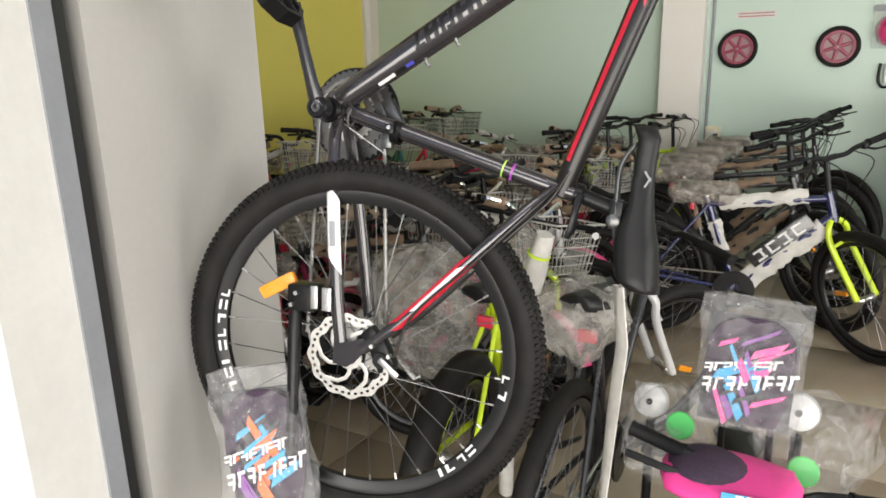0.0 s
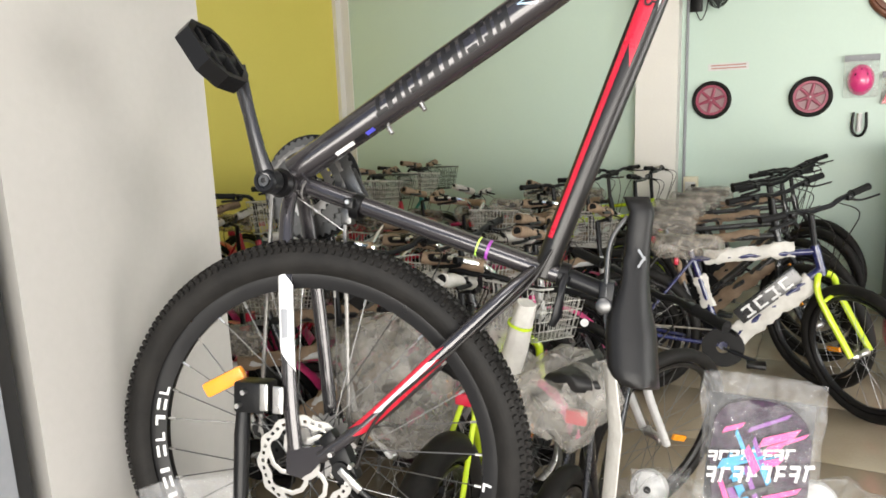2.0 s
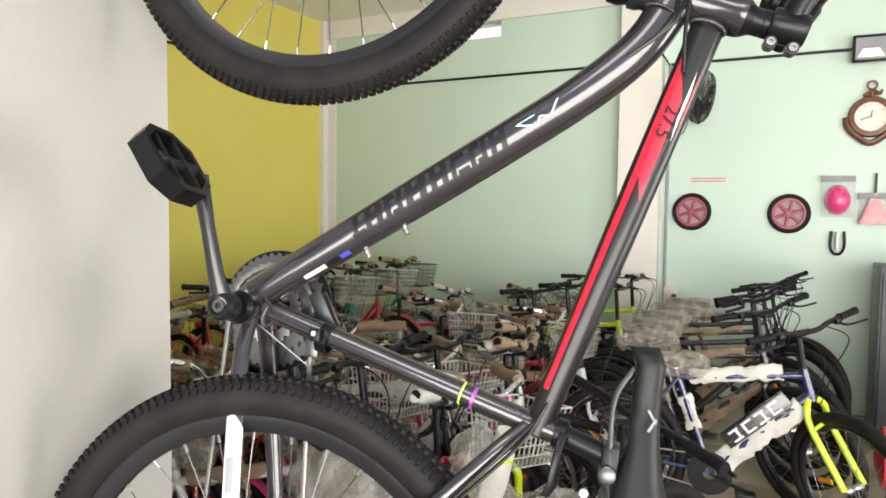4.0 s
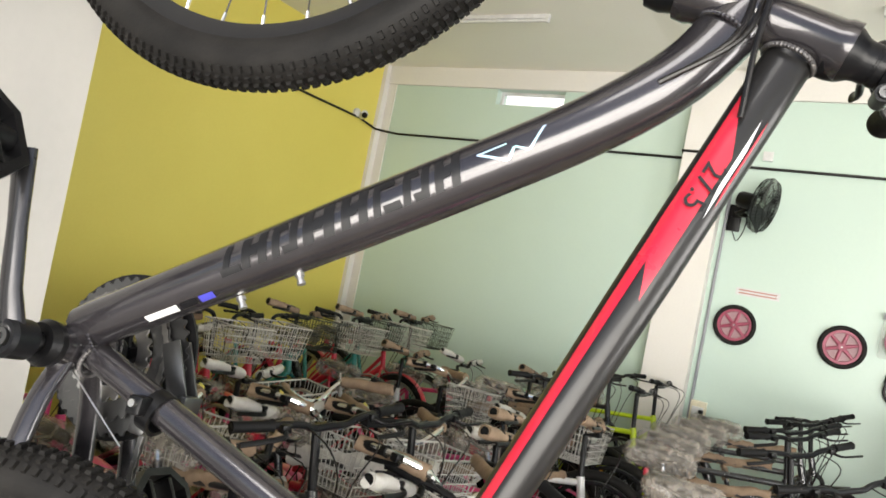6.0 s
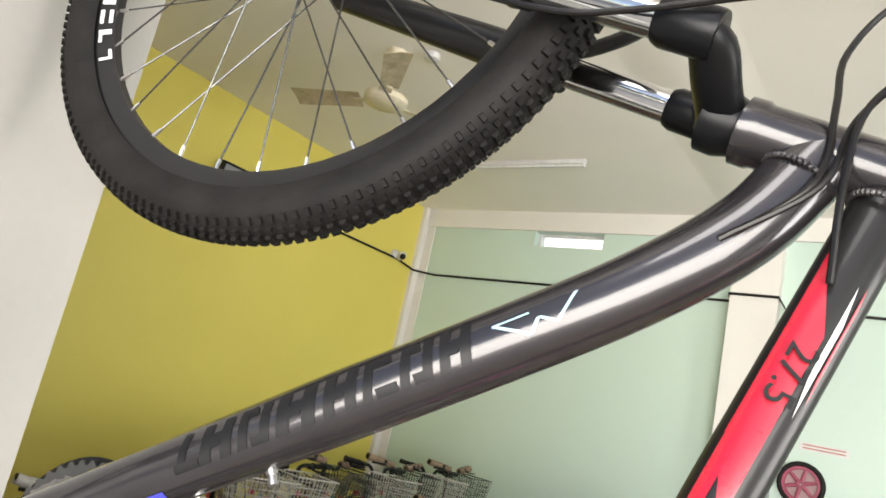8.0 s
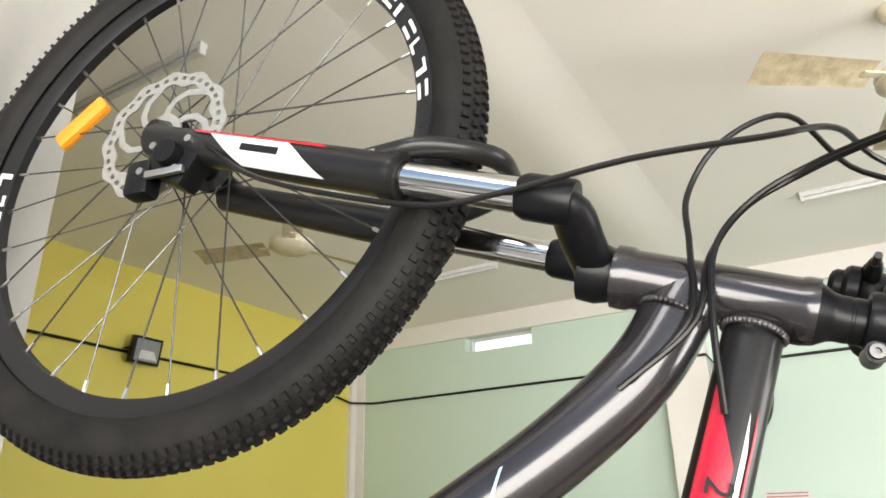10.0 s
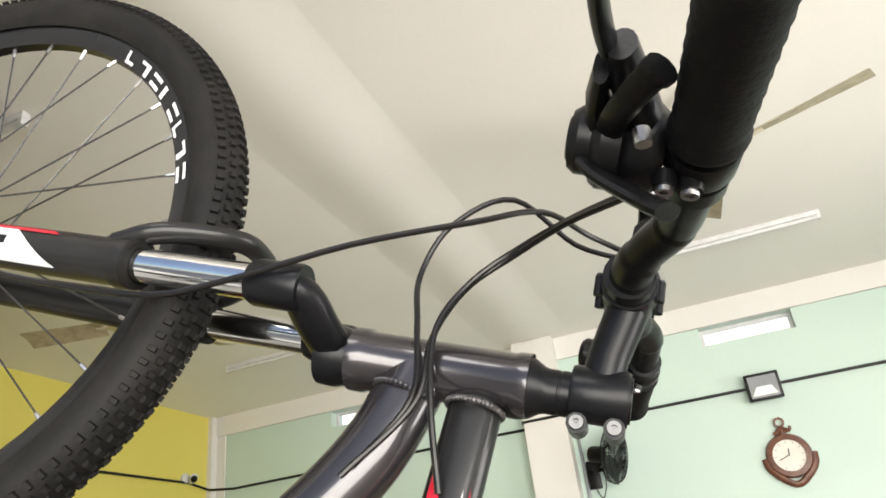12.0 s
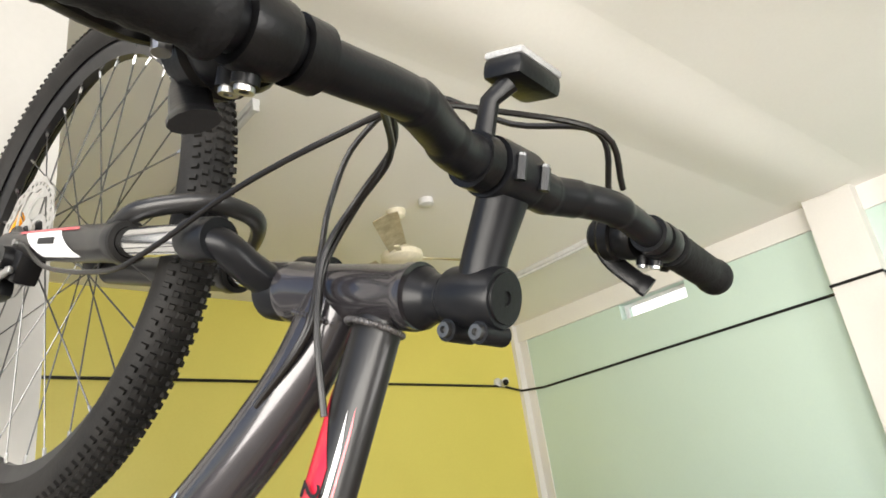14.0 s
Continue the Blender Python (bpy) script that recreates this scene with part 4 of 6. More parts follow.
for p, pts in ((1, bl), (-1, br)):
    a, b = pts[-1], [v for v in pts if abs(v.y) > 0.234][0]
    d = (a - b).normalized()
    pr = [(0.0126, 0.0), (0.0185, 0.0), (0.0190, 0.004), (0.0172, 0.010)] + [(0.0168 + (0.0009 if i % 2 else 0), 0.014 + 0.006 * i) for i in range(18)] + [(0.0172, 0.132), (0.0195, 0.138), (0.0195, 0.148), (0.0170, 0.156), (0.0005, 0.156)]
    grip = part("grip", Geo().lathe([(r, h * (a - b).length / 0.152) for r, h in pr], 26, between(b, a)), GRIP, handlebar, "black rubber grip")
    # brake lever with clamp and shifter pod; at(o, f, r): out along the bar, forward, rise from the bar's line
    c = [v for v in pts if abs(v.y) > 0.214][0]
    at = lambda o, f, r: c + d * (o - 0.214) + fr * f + ax * r
    g = Geo().lathe([(0.0127, -0.011), (0.0172, -0.011), (0.0180, -0.008), (0.0180, 0.009), (0.0172, 0.012), (0.0127, 0.012)], 24, between(c, c + d), loop=True)
    g.tube([at(0.205, 0.006, -0.012), at(0.222, 0.014, -0.030), at(0.258, 0.020, -0.040), at(0.272, 0.021, -0.042)], [(0.010, 0.012), (0.011, 0.015), (0.009, 0.012), (0.007, 0.009)], 14, side=tuple(ax))
    g.tube([at(0.226, 0.020, -0.036), at(0.180, 0.020, -0.036)], [0.0075, 0.0055], 12)
    lever = part("brake_lever", g, PLASTIC, handlebar, "black brake lever and bracket")
    blade = bezier([at(0.250, 0.022, -0.043), at(0.278, 0.023, -0.050), at(0.318, 0.018, -0.052), at(0.345, 0.013, -0.046), at(0.366, 0.013, -0.050)], 24)
    part("blade", Geo().tube(blade, [(0.0045, 0.0075)] * (len(blade) - 2) + [(0.0050, 0.0085), (0.0035, 0.0055)], 12, side=tuple(ax)), SATIN, lever, "black lever blade")
    part("pivot_bolt", Geo().tube([at(0.256, 0.012, -0.043), at(0.256, 0.033, -0.043)], 0.0045, 10), STEEL, lever)
    for f_, r_ in ((-0.0195, -0.004), (-0.0185, -0.016)):
        part("clamp_lug", Geo().tube([at(0.214, f_ * 0.7, r_), at(0.214, f_ * 1.15, r_)], 0.0062, 12), PLASTIC, lever)
        part("bolt", Geo().lathe([(0.0005, 0.0), (0.0022, 0.0), (0.0022, 0.0025), (0.0044, 0.0025), (0.0046, -0.002)], 12, between(at(0.214, f_ * 1.15, r_), at(0.214, f_ * 2.0, r_))), STEEL, lever, "bright steel bolt")
    # shifter: clamp, stacked housing, two triggers
    c2 = at(0.190, 0, 0)
    g = Geo().lathe([(0.0128, -0.007), (0.0168, -0.007), (0.0168, 0.007), (0.0128, 0.007)], 22, between(c2, c2 + d), loop=True)
    low = between(at(0.206, 0.004, -0.018), at(0.212, 0.008, -0.09))
    g.lathe([(0.0005, 0.0), (0.020, 0.0), (0.0225, 0.004), (0.0225, 0.016), (0.0205, 0.019), (0.0240, 0.021), (0.0240, 0.031), (0.0210, 0.035), (0.0180, 0.036), (0.0180, 0.043), (0.0150, 0.047), (0.0005, 0.047)], 28, low)
    g.tube([at(0.206, 0.014, -0.030), at(0.168, 0.017, -0.034), at(0.158, 0.018, -0.035)], [(0.010, 0.012), (0.0075, 0.009), (0.0055, 0.006)], 14, side=tuple(ax))
    g.tube([at(0.212, 0.012, -0.050), at(0.240, 0.016, -0.052), at(0.262, 0.016, -0.050)], [(0.008, 0.014), (0.006, 0.013), (0.004, 0.010)], 12, side=tuple(ax))
    pod = part("shifter", g, PLASTIC, handlebar, "black trigger shifter")
    part("cover_plate", Geo().lathe([(0.0005, 0.0485), (0.0110, 0.0485), (0.0130, 0.0465)], 22, low), SATIN, pod)
    part("trigger", Geo().tube(bezier([at(0.208, 0.004, -0.058), at(0.214, -0.014, -0.050), at(0.222, -0.030, -0.030), at(0.228, -0.040, -0.014)], 16), [(0.0045, 0.0095)] * 13 + [(0.0050, 0.0110)] * 3, 12), PLASTIC, pod, "black thumb trigger")
    part("trigger", Geo().tube(bezier([at(0.225, 0.002, -0.046), at(0.255, -0.004, -0.040), at(0.282, -0.006, -0.030), at(0.292, -0.006, -0.024)], 14), [(0.004, 0.007)] * 10 + [(0.0055, 0.008)] * 3, 10), PLASTIC, pod)
    part("bolt", Geo().tube([at(0.240, -0.004, -0.030), at(0.240, -0.012, -0.028)], 0.0042, 10), STEEL, pod, "steel bolt")
    part("cable_adjuster", Geo().tube([at(0.158, 0.018, -0.035), at(0.142, 0.019, -0.036)], [0.0045, 0.0036], 10), DARK_STEEL, pod)

# front reflector lamp on a bracket
lp = S1 + fr * 0.146 + ax * 0.029 + Vector((0, 0.012, 0))
FACE = Matrix.Rotation(radians(-19.4), 4, "Y")
g = Geo().tube([BC + Vector((0, 0.032, 0)) + fr * 0.014 + ax * 0.004, BC + Vector((0, 0.032, 0)) + fr * 0.040 + ax * 0.006, lp + Vector((0, 0.014, 0)) - fr * 0.008], [(0.006, 0.008), (0.0055, 0.0075), (0.007, 0.008)], 10, side=(0, 1, 0))
g.lathe([(0.0148, -0.007), (0.0195, -0.007), (0.0195, 0.007), (0.0148, 0.007)], 20, Matrix.Translation(BC + Vector((0, 0.032, 0))) @ AXLE, loop=True)
bracket = steered("reflector_bracket", g, PLASTIC, "black front reflector on the bar")
part("housing", Geo().box((0.015, 0.050, 0.031), Matrix.Translation(lp) @ FACE, 0.005), PLASTIC, bracket)
part("lens", Geo().box((0.005, 0.049, 0.030), Matrix.Translation(lp + fr * 0.0092) @ FACE, 0.0018), mat("clear_lens", (0.30, 0.30, 0.30), 0.2, scale=90, bump=0.4, bscale=400), bracket, "clear reflector lens")

# cables
T3 = STEER.to_3x3()
def sw(p):
    return STEER_BAR @ Vector(p)


barL, barR = [v for v in bl if v.y > 0.13][0], [v for v in br if v.y < -0.13][0]
cable_lines = [
    [sw(barR + fr * 0.02), sw(barR + fr * 0.055 + Vector((0, 0.04, 0))), (0.545, -0.01, 0.735), (0.530, 0.055, 0.695), (0.508, 0.086, 0.64), (0.500, 0.096, 0.543), (0.484, 0.100, 0.44), (0.486, 0.102, 0.37), (0.545, 0.098, 0.22), STEER @ (FH + Vector((-0.05, 0.082, 0.085)))],
    [sw(barR + fr * 0.015 - ax * 0.012), sw(barR + fr * 0.06 + Vector((0, 0.03, 0)) - ax * 0.01), (0.556, -0.037, 0.725), (0.577, 0.020, 0.675), (0.550, 0.034, 0.618), (0.505, 0.030, 0.585), (0.455, 0.033, 0.58), (0.395, 0.034, 0.572), (0.35, 0.030, 0.524)],
    [sw(barL + fr * 0.02 - ax * 0.030), (0.485, 0.10, 0.715), (0.500, 0.055, 0.675), (0.484, 0.042, 0.630), (0.445, 0.044, 0.597), (0.39, 0.038, 0.587), (0.325, 0.024, 0.585)],
    [sw(barL + fr * 0.015 - ax * 0.034), (0.482, 0.098, 0.708), (0.496, 0.051, 0.669), (0.480, 0.038, 0.624), (0.44, 0.038, 0.592), (0.39, 0.034, 0.574), (0.345, 0.031, 0.516)],
]
for ln in cable_lines:
    part("cable", Geo().tube(bezier(ln, 48), 0.0026, 8), CASE, bike, "black cable housing")
part("cable", Geo().tube(bezier([(-0.12, 0.022, 0.418), (-0.165, 0.046, 0.376), (-0.25, 0.068, 0.292), (-0.35, 0.079, 0.185), (-0.43, 0.08, 0.15)], 30), 0.0026, 8), CASE, bike, "black cable housing")
part("cable", Geo().tube(bezier([(-0.10, 0.02, 0.43), (-0.15, 0.03, 0.40), (-0.22, 0.05, 0.33)], 16), 0.0026, 8), CASE, bike, "black cable housing")

# hook on the pillar that carries the front wheel
hk = Geo()
fw = STEER @ FH
for off in (-0.006, 0.006):
    arc = [fw + spin(0.361, radians(a), off * 2) for a in range(-98, -62, 4)]
    hk.tube(arc, (0.010, 0.004), 8, side=(0, 1, 0))
hook_m = HANG
hook = part("wheel_hook", hk, PLASTIC, None, m=hook_m)
tagged(hook, "black steel wheel hook fixed to the white pillar", "hook")


# ---- other bicycles in the shop ----
NAVY = mat("navy_enamel", (0.018, 0.022, 0.09), 0.25, coat=0.6)
LIME = mat("lime_enamel", (0.55, 0.72, 0.02), 0.3, coat=0.5)
PINK = mat("pink_enamel", (0.70, 0.05, 0.22), 0.3, coat=0.5)
CRIMSON = mat("red_enamel", (0.55, 0.02, 0.05), 0.3, coat=0.5)
BLACK_PAINT = mat("black_enamel", (0.015, 0.015, 0.017), 0.28, coat=0.5)
WHITE_PAINT = mat("white_enamel", (0.60, 0.60, 0.60), 0.3, coat=0.5)
TEAL = mat("teal_enamel", (0.02, 0.22, 0.20), 0.3, coat=0.5)
PAPER = mat("tan_wrapping_paper", (0.27, 0.19, 0.125), 0.75, col2=(0.19, 0.13, 0.085), scale=14, bump=0.6, bscale=60)
FOAM = mat("white_foam_wrap", (0.56, 0.545, 0.51), 0.7, col2=(0.46, 0.445, 0.415), scale=20, bump=0.6, bscale=70)
FILM = clear_film("plastic_film", (0.62, 0.62, 0.62), opacity=0.13, rough=0.08, bscale=60, strength=1.0)
HAZE_FILM = clear_film("cloudy_plastic_film", (0.40, 0.365, 0.32), opacity=0.42, rough=0.25, bscale=40)
WIRE_WHITE = mat("white_coated_wire", (0.50, 0.49, 0.46), 0.4)
WIRE_DARK = mat("dark_coated_wire", (0.03, 0.04, 0.036), 0.45)
RIM_ALLOY = mat("alloy_rim", (0.6, 0.6, 0.6), 0.3, 0.9)
SPOKE_M = mat("plain_spokes", (0.25, 0.25, 0.25), 0.35, 0.8)


def crumple(g, amount, seed):
    rnd = random.Random(seed)
    off = Vector((rnd.random() * 9, rnd.random() * 9, rnd.random() * 9))
    out = []
    for p in g.v:
        v = Vector(p)
        out.append(tuple(v + noise.noise_vector(v * 16 + off) * amount + noise.noise_vector(v * 45 + off) * amount * 0.5))
    g.v = out
    return g


def wheel_mesh_parts(parent, name, pos, R, w, rim_m, steer=None, stabil=False):
    m = Matrix.Translation(pos)
    if steer:
        m = steer @ m
    wh = part(name, tyre_geo(R, w, 44), RUBBER, parent, m=m)
    part("rim", rim_geo(R - 2.0 * w, 0.02, w * 0.55, 36), rim_m, wh)
    g = Geo()
    n = 24
    for i in range(n):
        a = 2 * math.pi * (i + 0.5) / n
        g.tube([spin(0.02, a + (1.2 if i % 4 < 2 else -1.2), 0.03 if i % 2 else -0.03), spin(R - 2 * w - 0.018, a)], 0.0011, 4, ends=False)
    part("spokes", g, SPOKE_M, wh)
    part("hub", Geo().lathe([(0.001, -0.05), (0.008, -0.05), (0.02, -0.034), (0.014, -0.02), (0.014, 0.02), (0.02, 0.034), (0.008, 0.05), (0.001, 0.05)], 12, AXLE), STEEL, wh)
    return wh


def bicycle(name, label, group, pm, R=0.33, wb=1.04, w=0.024, body=BLACK_PAINT, fork_m=None, wrap=None, basket=None, fender=None, rim_m=RIM, bar="flat", seat_h=0.88, bar_h=1.0, steer=0.0, step=False, bag=False, bar_wrap=None, seed=1, lettering=False, spokes_ref=True):
    """An upright bicycle: x ahead, y to its left, z up, rear wheel standing at the origin."""
    b = thing(name, label, "bicycle", pm, group)
    k = R / 0.33
    bb = Vector((0.43 * (wb / 1.04), 0, 0.29 * k))
    rh = Vector((0, 0, R))
    fh = Vector((wb, 0, R))
    hl = Vector((wb - 0.20 * k, 0, R + 0.34 * k))
    hu = Vector((wb - 0.235 * k, 0, R + 0.34 * k + 0.12))
    axis = (hu - hl).normalized()
    sj = bb + Vector((-0.155 * k, 0, 0.42 * k))
    fork_m = fork_m or body
    st = Matrix.Translation(hl) @ Matrix.Rotation(radians(steer), 4, axis) @ Matrix.Translation(-hl)
    rw = wheel_mesh_parts(b, "rear_wheel", rh, R, w, rim_m)
    fw_ = wheel_mesh_parts(b, "front_wheel", fh, R, w, rim_m, st)
    # frame
    g = Geo().tube([bb, hl.lerp(hu, 0.15)], (0.018, 0.024), 12, side=(0, 1, 0))
    if step:
        g.tube(bezier([bb + Vector((-0.02, 0, 0.1 * k)), bb.lerp(hu, 0.5) + Vector((0, 0, -0.02)), hl.lerp(hu, 0.8)], 10), 0.015, 10)
    else:
        g.tube([sj, hl.lerp(hu, 0.85)], 0.016, 12)
    g.tube([bb, sj + (sj - bb).normalized() * 0.04], 0.0155, 12)
    g.tube([hl - axis * 0.01, hu + axis * 0.01], 0.02, 14)
    for p in (-1, 1):
        g.tube([bb + Vector((-0.02, 0.025 * p, 0)), rh + Vector((0.0, 0.06 * p, 0))], 0.010, 8)
        g.tube([sj + Vector((0, 0.015 * p, 0)), rh + Vector((0.0, 0.06 * p, 0))], 0.008, 8)
    g.lathe([(0.001, -0.035), (0.021, -0.035), (0.021, 0.035), (0.001, 0.035)], 14, Matrix.Translation(bb) @ AXLE)
    fr_part = part("frame", g, body, b)
    if lettering:
        d0, d1 = bb.lerp(hl, 0.3), bb.lerp(hl, 0.75)
        tx = (d1 - d0).normalized()
        for p in (-1, 1):
            mid = Matrix.Translation(d0.lerp(d1, 0.5) + Vector((0, 0.020 * p, 0))) @ tx.to_track_quat("X", "Z").to_matrix().to_4x4()
            part("name_panel", Geo().box((0.34, 0.010, 0.075), mid @ pose(0.02, 0, 0.062), 0.004), BLACK_PAINT, fr_part)
            for i in range(4):
                mm = mid @ pose(-0.09 + 0.07 * i, 0.007 * p, 0.062)
                gg = Geo().box((0.050, 0.002, 0.010), mm @ pose(0, 0, 0.022)).box((0.050, 0.002, 0.010), mm @ pose(0, 0, -0.022)).box((0.012, 0.002, 0.044), mm @ pose(-0.019 if i % 2 else 0.012, 0, 0))
                part("lettering_bar", gg, WHITE, fr_part, "white lettering bar")
    # fork
    g = Geo()
    for p in (-1, 1):
        g.tube(bezier([hl + Vector((0, 0.02 * p, 0)), hl - axis * 0.035 + Vector((0.01, 0.05 * p, 0)), hl - axis * 0.12 + Vector((0.012, 0.055 * p, 0)), fh + Vector((0, 0.055 * p, 0))], 14), 0.0145 if R > 0.3 else 0.011, 10)
    g.tube([hl - axis * 0.11 + Vector((0.03, -0.055, 0)), hl - axis * 0.085 + Vector((0.045, 0, 0)), hl - axis * 0.11 + Vector((0.03, 0.055, 0))], 0.009, 8)
    part("fork", g, fork_m, b, m=st)
    # bars
    top = Vector((hu.x, 0, 0)) + Vector((-0.02, 0, bar_h - 0.03))
    g = Geo().tube([hu, top, top + Vector((0.055, 0, 0.015))], 0.014, 10)
    part("stem", g, SATIN, b, m=st)
    c = top + Vector((0.06, 0, 0.015))
    hw = 0.31 * (0.8 + 0.2 * k)
    shape = {"flat": [(0, 0, 0), (0.0, 0.06, 0.0), (-0.005, 0.12, 0.015), (-0.03, hw, 0.02)], "riser": [(0, 0, 0), (0, 0.05, 0), (-0.01, 0.10, 0.05), (-0.05, hw, 0.06)], "city": [(0, 0, 0), (0.02, 0.06, 0.01), (0.02, 0.16, 0.07), (-0.07, 0.25, 0.09), (-0.19, 0.27, 0.08)]}[bar]
    half = [bezier([c + Vector((x, y * p, z)) for x, y, z in shape], 16) for p in (1, -1)]
    hb = part("handlebar", Geo().tube(half[1][::-1] + half[0][1:], 0.0115, 10), CHROME if bar == "city" else SATIN, b, m=st)
    for hp in half:
        e, q = hp[-1], hp[-5] if bar == "city" else hp[-6]
        q = e + (q - e).normalized() * 0.12
        part("grip", Geo().lathe([(0.001, 0), (0.018, 0), (0.0175, 0.006), (0.016, 0.012), (0.016, 0.108), (0.019, 0.115), (0.019, 0.12), (0.001, 0.12)], 12, between(e, q)), GRIP, hb)
        dq = (q - e).normalized()
        g = Geo().tube(bezier([q + dq * 0.03 + Vector((0.02, 0, -0.01)), q + Vector((0.05, 0, -0.02)), e + Vector((0.055, 0, -0.03))], 8), (0.005, 0.008), 8).box((0.03, 0.03, 0.025), Matrix.Translation(q + dq * 0.03 + Vector((0.01, 0, -0.005))), 0.005)
        part("brake_lever", g, PLASTIC, hb)
    for p in (1, -1):
        part("cable", Geo().tube(bezier([half[0 if p > 0 else 1][-8], c + Vector((0.12, 0.09 * p, -0.02)), c + Vector((0.10, 0.03 * p, -0.14)), hl + Vector((0.03, 0.02 * p, -0.02))], 14), 0.0026, 6), CASE, b, m=st)
    # seat
    sp = sj + (sj - bb).normalized() * max(0.05, (seat_h - 0.05 - sj.z))
    part("seat_post", Geo().tube([sj, sp], 0.0132, 10), CHROME, b)
    rg = []
    for i in range(13):
        u = i / 12
        x = 0.13 - 0.26 * u
        hw2 = (0.022 + 0.055 * max(0, (u - 0.35) / 0.65)) * (math.sqrt(max(0.05, min(1, u / 0.08))) if u < 0.08 else 1) * (math.sqrt(max(0.05, 1 - ((u - 0.88) / 0.125) ** 2)) if u > 0.88 else 1)
        rg.append([(sp.x + x, hw2 * math.cos(2 * math.pi * j / 12), sp.z + 0.025 + 0.02 * u + 0.024 * math.sin(2 * math.pi * j / 12)) for j in range(12)])
    sd = part("saddle", Geo().rings(rg), VINYL, b, smooth=60)
    part("saddle_rail", Geo().tube([sp + Vector((0.07, 0.02, 0.02)), sp + Vector((0, 0.025, 0.0)), sp + Vector((-0.09, 0.03, 0.02))], 0.004, 6).tube([sp + Vector((0.07, -0.02, 0.02)), sp + Vector((0, -0.025, 0.0)), sp + Vector((-0.09, -0.03, 0.02))], 0.004, 6), STEEL, sd)
    if bag:
        g = Geo()
        rr = []
        for i in range(12):
            u = i / 11
            rr.append([(sp.x + 0.16 - 0.34 * u, (0.035 + 0.058 * u) * math.cos(2 * math.pi * j / 16) * (0.5 if i in (0, 11) else 1), sp.z + 0.02 + (0.055 if math.sin(2 * math.pi * j / 16) > 0 else 0.07) * math.sin(2 * math.pi * j / 16) * (0.5 if i in (0, 11) else 1)) for j in range(16)])
        part("saddle_cover", crumple(g.rings(rr), 0.009, seed), HAZE_FILM, b, "crumpled plastic saddle cover", smooth=80)
    # drive
    part("chainring", cog_geo(0.085 * k, 24, -0.05, inner=0.7), DARK_STEEL, b, m=Matrix.Translation(bb))
    part("chain_guard", Geo().lathe([(0.03, -0.003), (0.098 * k, -0.003), (0.098 * k, 0.003), (0.03, 0.003)], 24, Matrix.Translation(bb + Vector((0, -0.06, 0))) @ AXLE, loop=True), PLASTIC, b)
    for sgn in (1, -1):
        e = bb + Vector((0.15 * k * sgn, 0.085 * sgn * -1, -0.05 * sgn))
        cr = part("crank_arm", Geo().tube([bb + Vector((0, -0.07 * sgn, 0)), e], (0.007, 0.011), 8, side=(0, 1, 0)), SATIN, b)
        part("pedal", Geo().box((0.085, 0.08, 0.022), Matrix.Translation(e + Vector((0, -0.05 * sgn, 0))), 0.006), PLASTIC, cr)
    g = Geo().tube([bb + Vector((0, -0.05, 0.08 * k)), rh + Vector((0, -0.045, 0.04))], (0.004, 0.005), 6).tube([bb + Vector((0, -0.05, -0.08 * k)), rh + Vector((0, -0.045, -0.05))], (0.004, 0.005), 6)
    part("chain", g, STEEL, b)
    part("rear_reflector", Geo().box((0.02, 0.05, 0.035), Matrix.Translation(sp + Vector((-0.06, 0, -0.06))), 0.005), CRIMSON, b)
    if spokes_ref:
        part("spoke_reflector", Geo().box((0.075, 0.012, 0.024), Matrix.Rotation(0.9 + seed, 4, "Y") @ Matrix.Translation((0.16 * k, 0.01, 0)), 0.005), ORANGE, fw_)
    part("kickstand", Geo().tube([bb + Vector((-0.06, 0.03, -0.01)), bb + Vector((-0.10, 0.10, -bb.z + 0.008))], 0.008, 8), STEEL, b)
    # extras
    if fender:
        for hub, ma, a0, a1 in ((rh, None, 10, 190), (fh, st, 20, 150)):
            rg = []
            for i in range(17):
                a = radians(a0 + (a1 - a0) * i / 16)
                rg.append([hub + spin(R + 0.012 + 0.008 * math.cos(q), a, 0.032 * math.sin(q)) for q in (-1.3, -0.8, 0, 0.8, 1.3)] + [hub + spin(R + 0.010 + 0.008 * math.cos(q), a, 0.030 * math.sin(q)) for q in (1.3, 0.8, 0, -0.8, -1.3)])
            part("mudguard", Geo().rings(rg), fender, b, m=ma)
    if basket:
        bx, bz0, bz1 = c.x + 0.15, c.z - 0.17, c.z + 0.02
        ring = lambda z, s_: [Vector((bx + sx * 0.115 * s_, sy * 0.15 * s_, z)) for sx, sy in ((-1, -1), (1, -1), (1, 1), (-1, 1), (-1, -1))]
        bk = part("basket", Geo().tube(ring(bz1, 1), 0.004, 6), basket, b, "wire front basket", m=st)
        g = Geo()
        for z, s_ in ((bz0, 0.8), (bz0 + 0.035, 0.84), (bz0 + 0.07, 0.87), (bz0 + 0.105, 0.91), (bz0 + 0.14, 0.95)):
            g.tube(ring(z, s_), 0.0021, 5)
        for i in range(11):
            u = -1 + 2 * i / 10
            for sx in (-1, 1):
                g.tube([(bx + sx * 0.092, u * 0.12, bz0), (bx + sx * 0.115, u * 0.15, bz1)], 0.0018, 4)
                g.tube([(bx + u * 0.092, sx * 0.12, bz0), (bx + u * 0.115, sx * 0.15, bz1)], 0.0018, 4)
            g.tube([(bx - 0.092, u * 0.12, bz0), (bx + 0.092, u * 0.12, bz0)], 0.0018, 4)
        tagged(part("wire_mesh", g, basket, bk), kind="stuff")
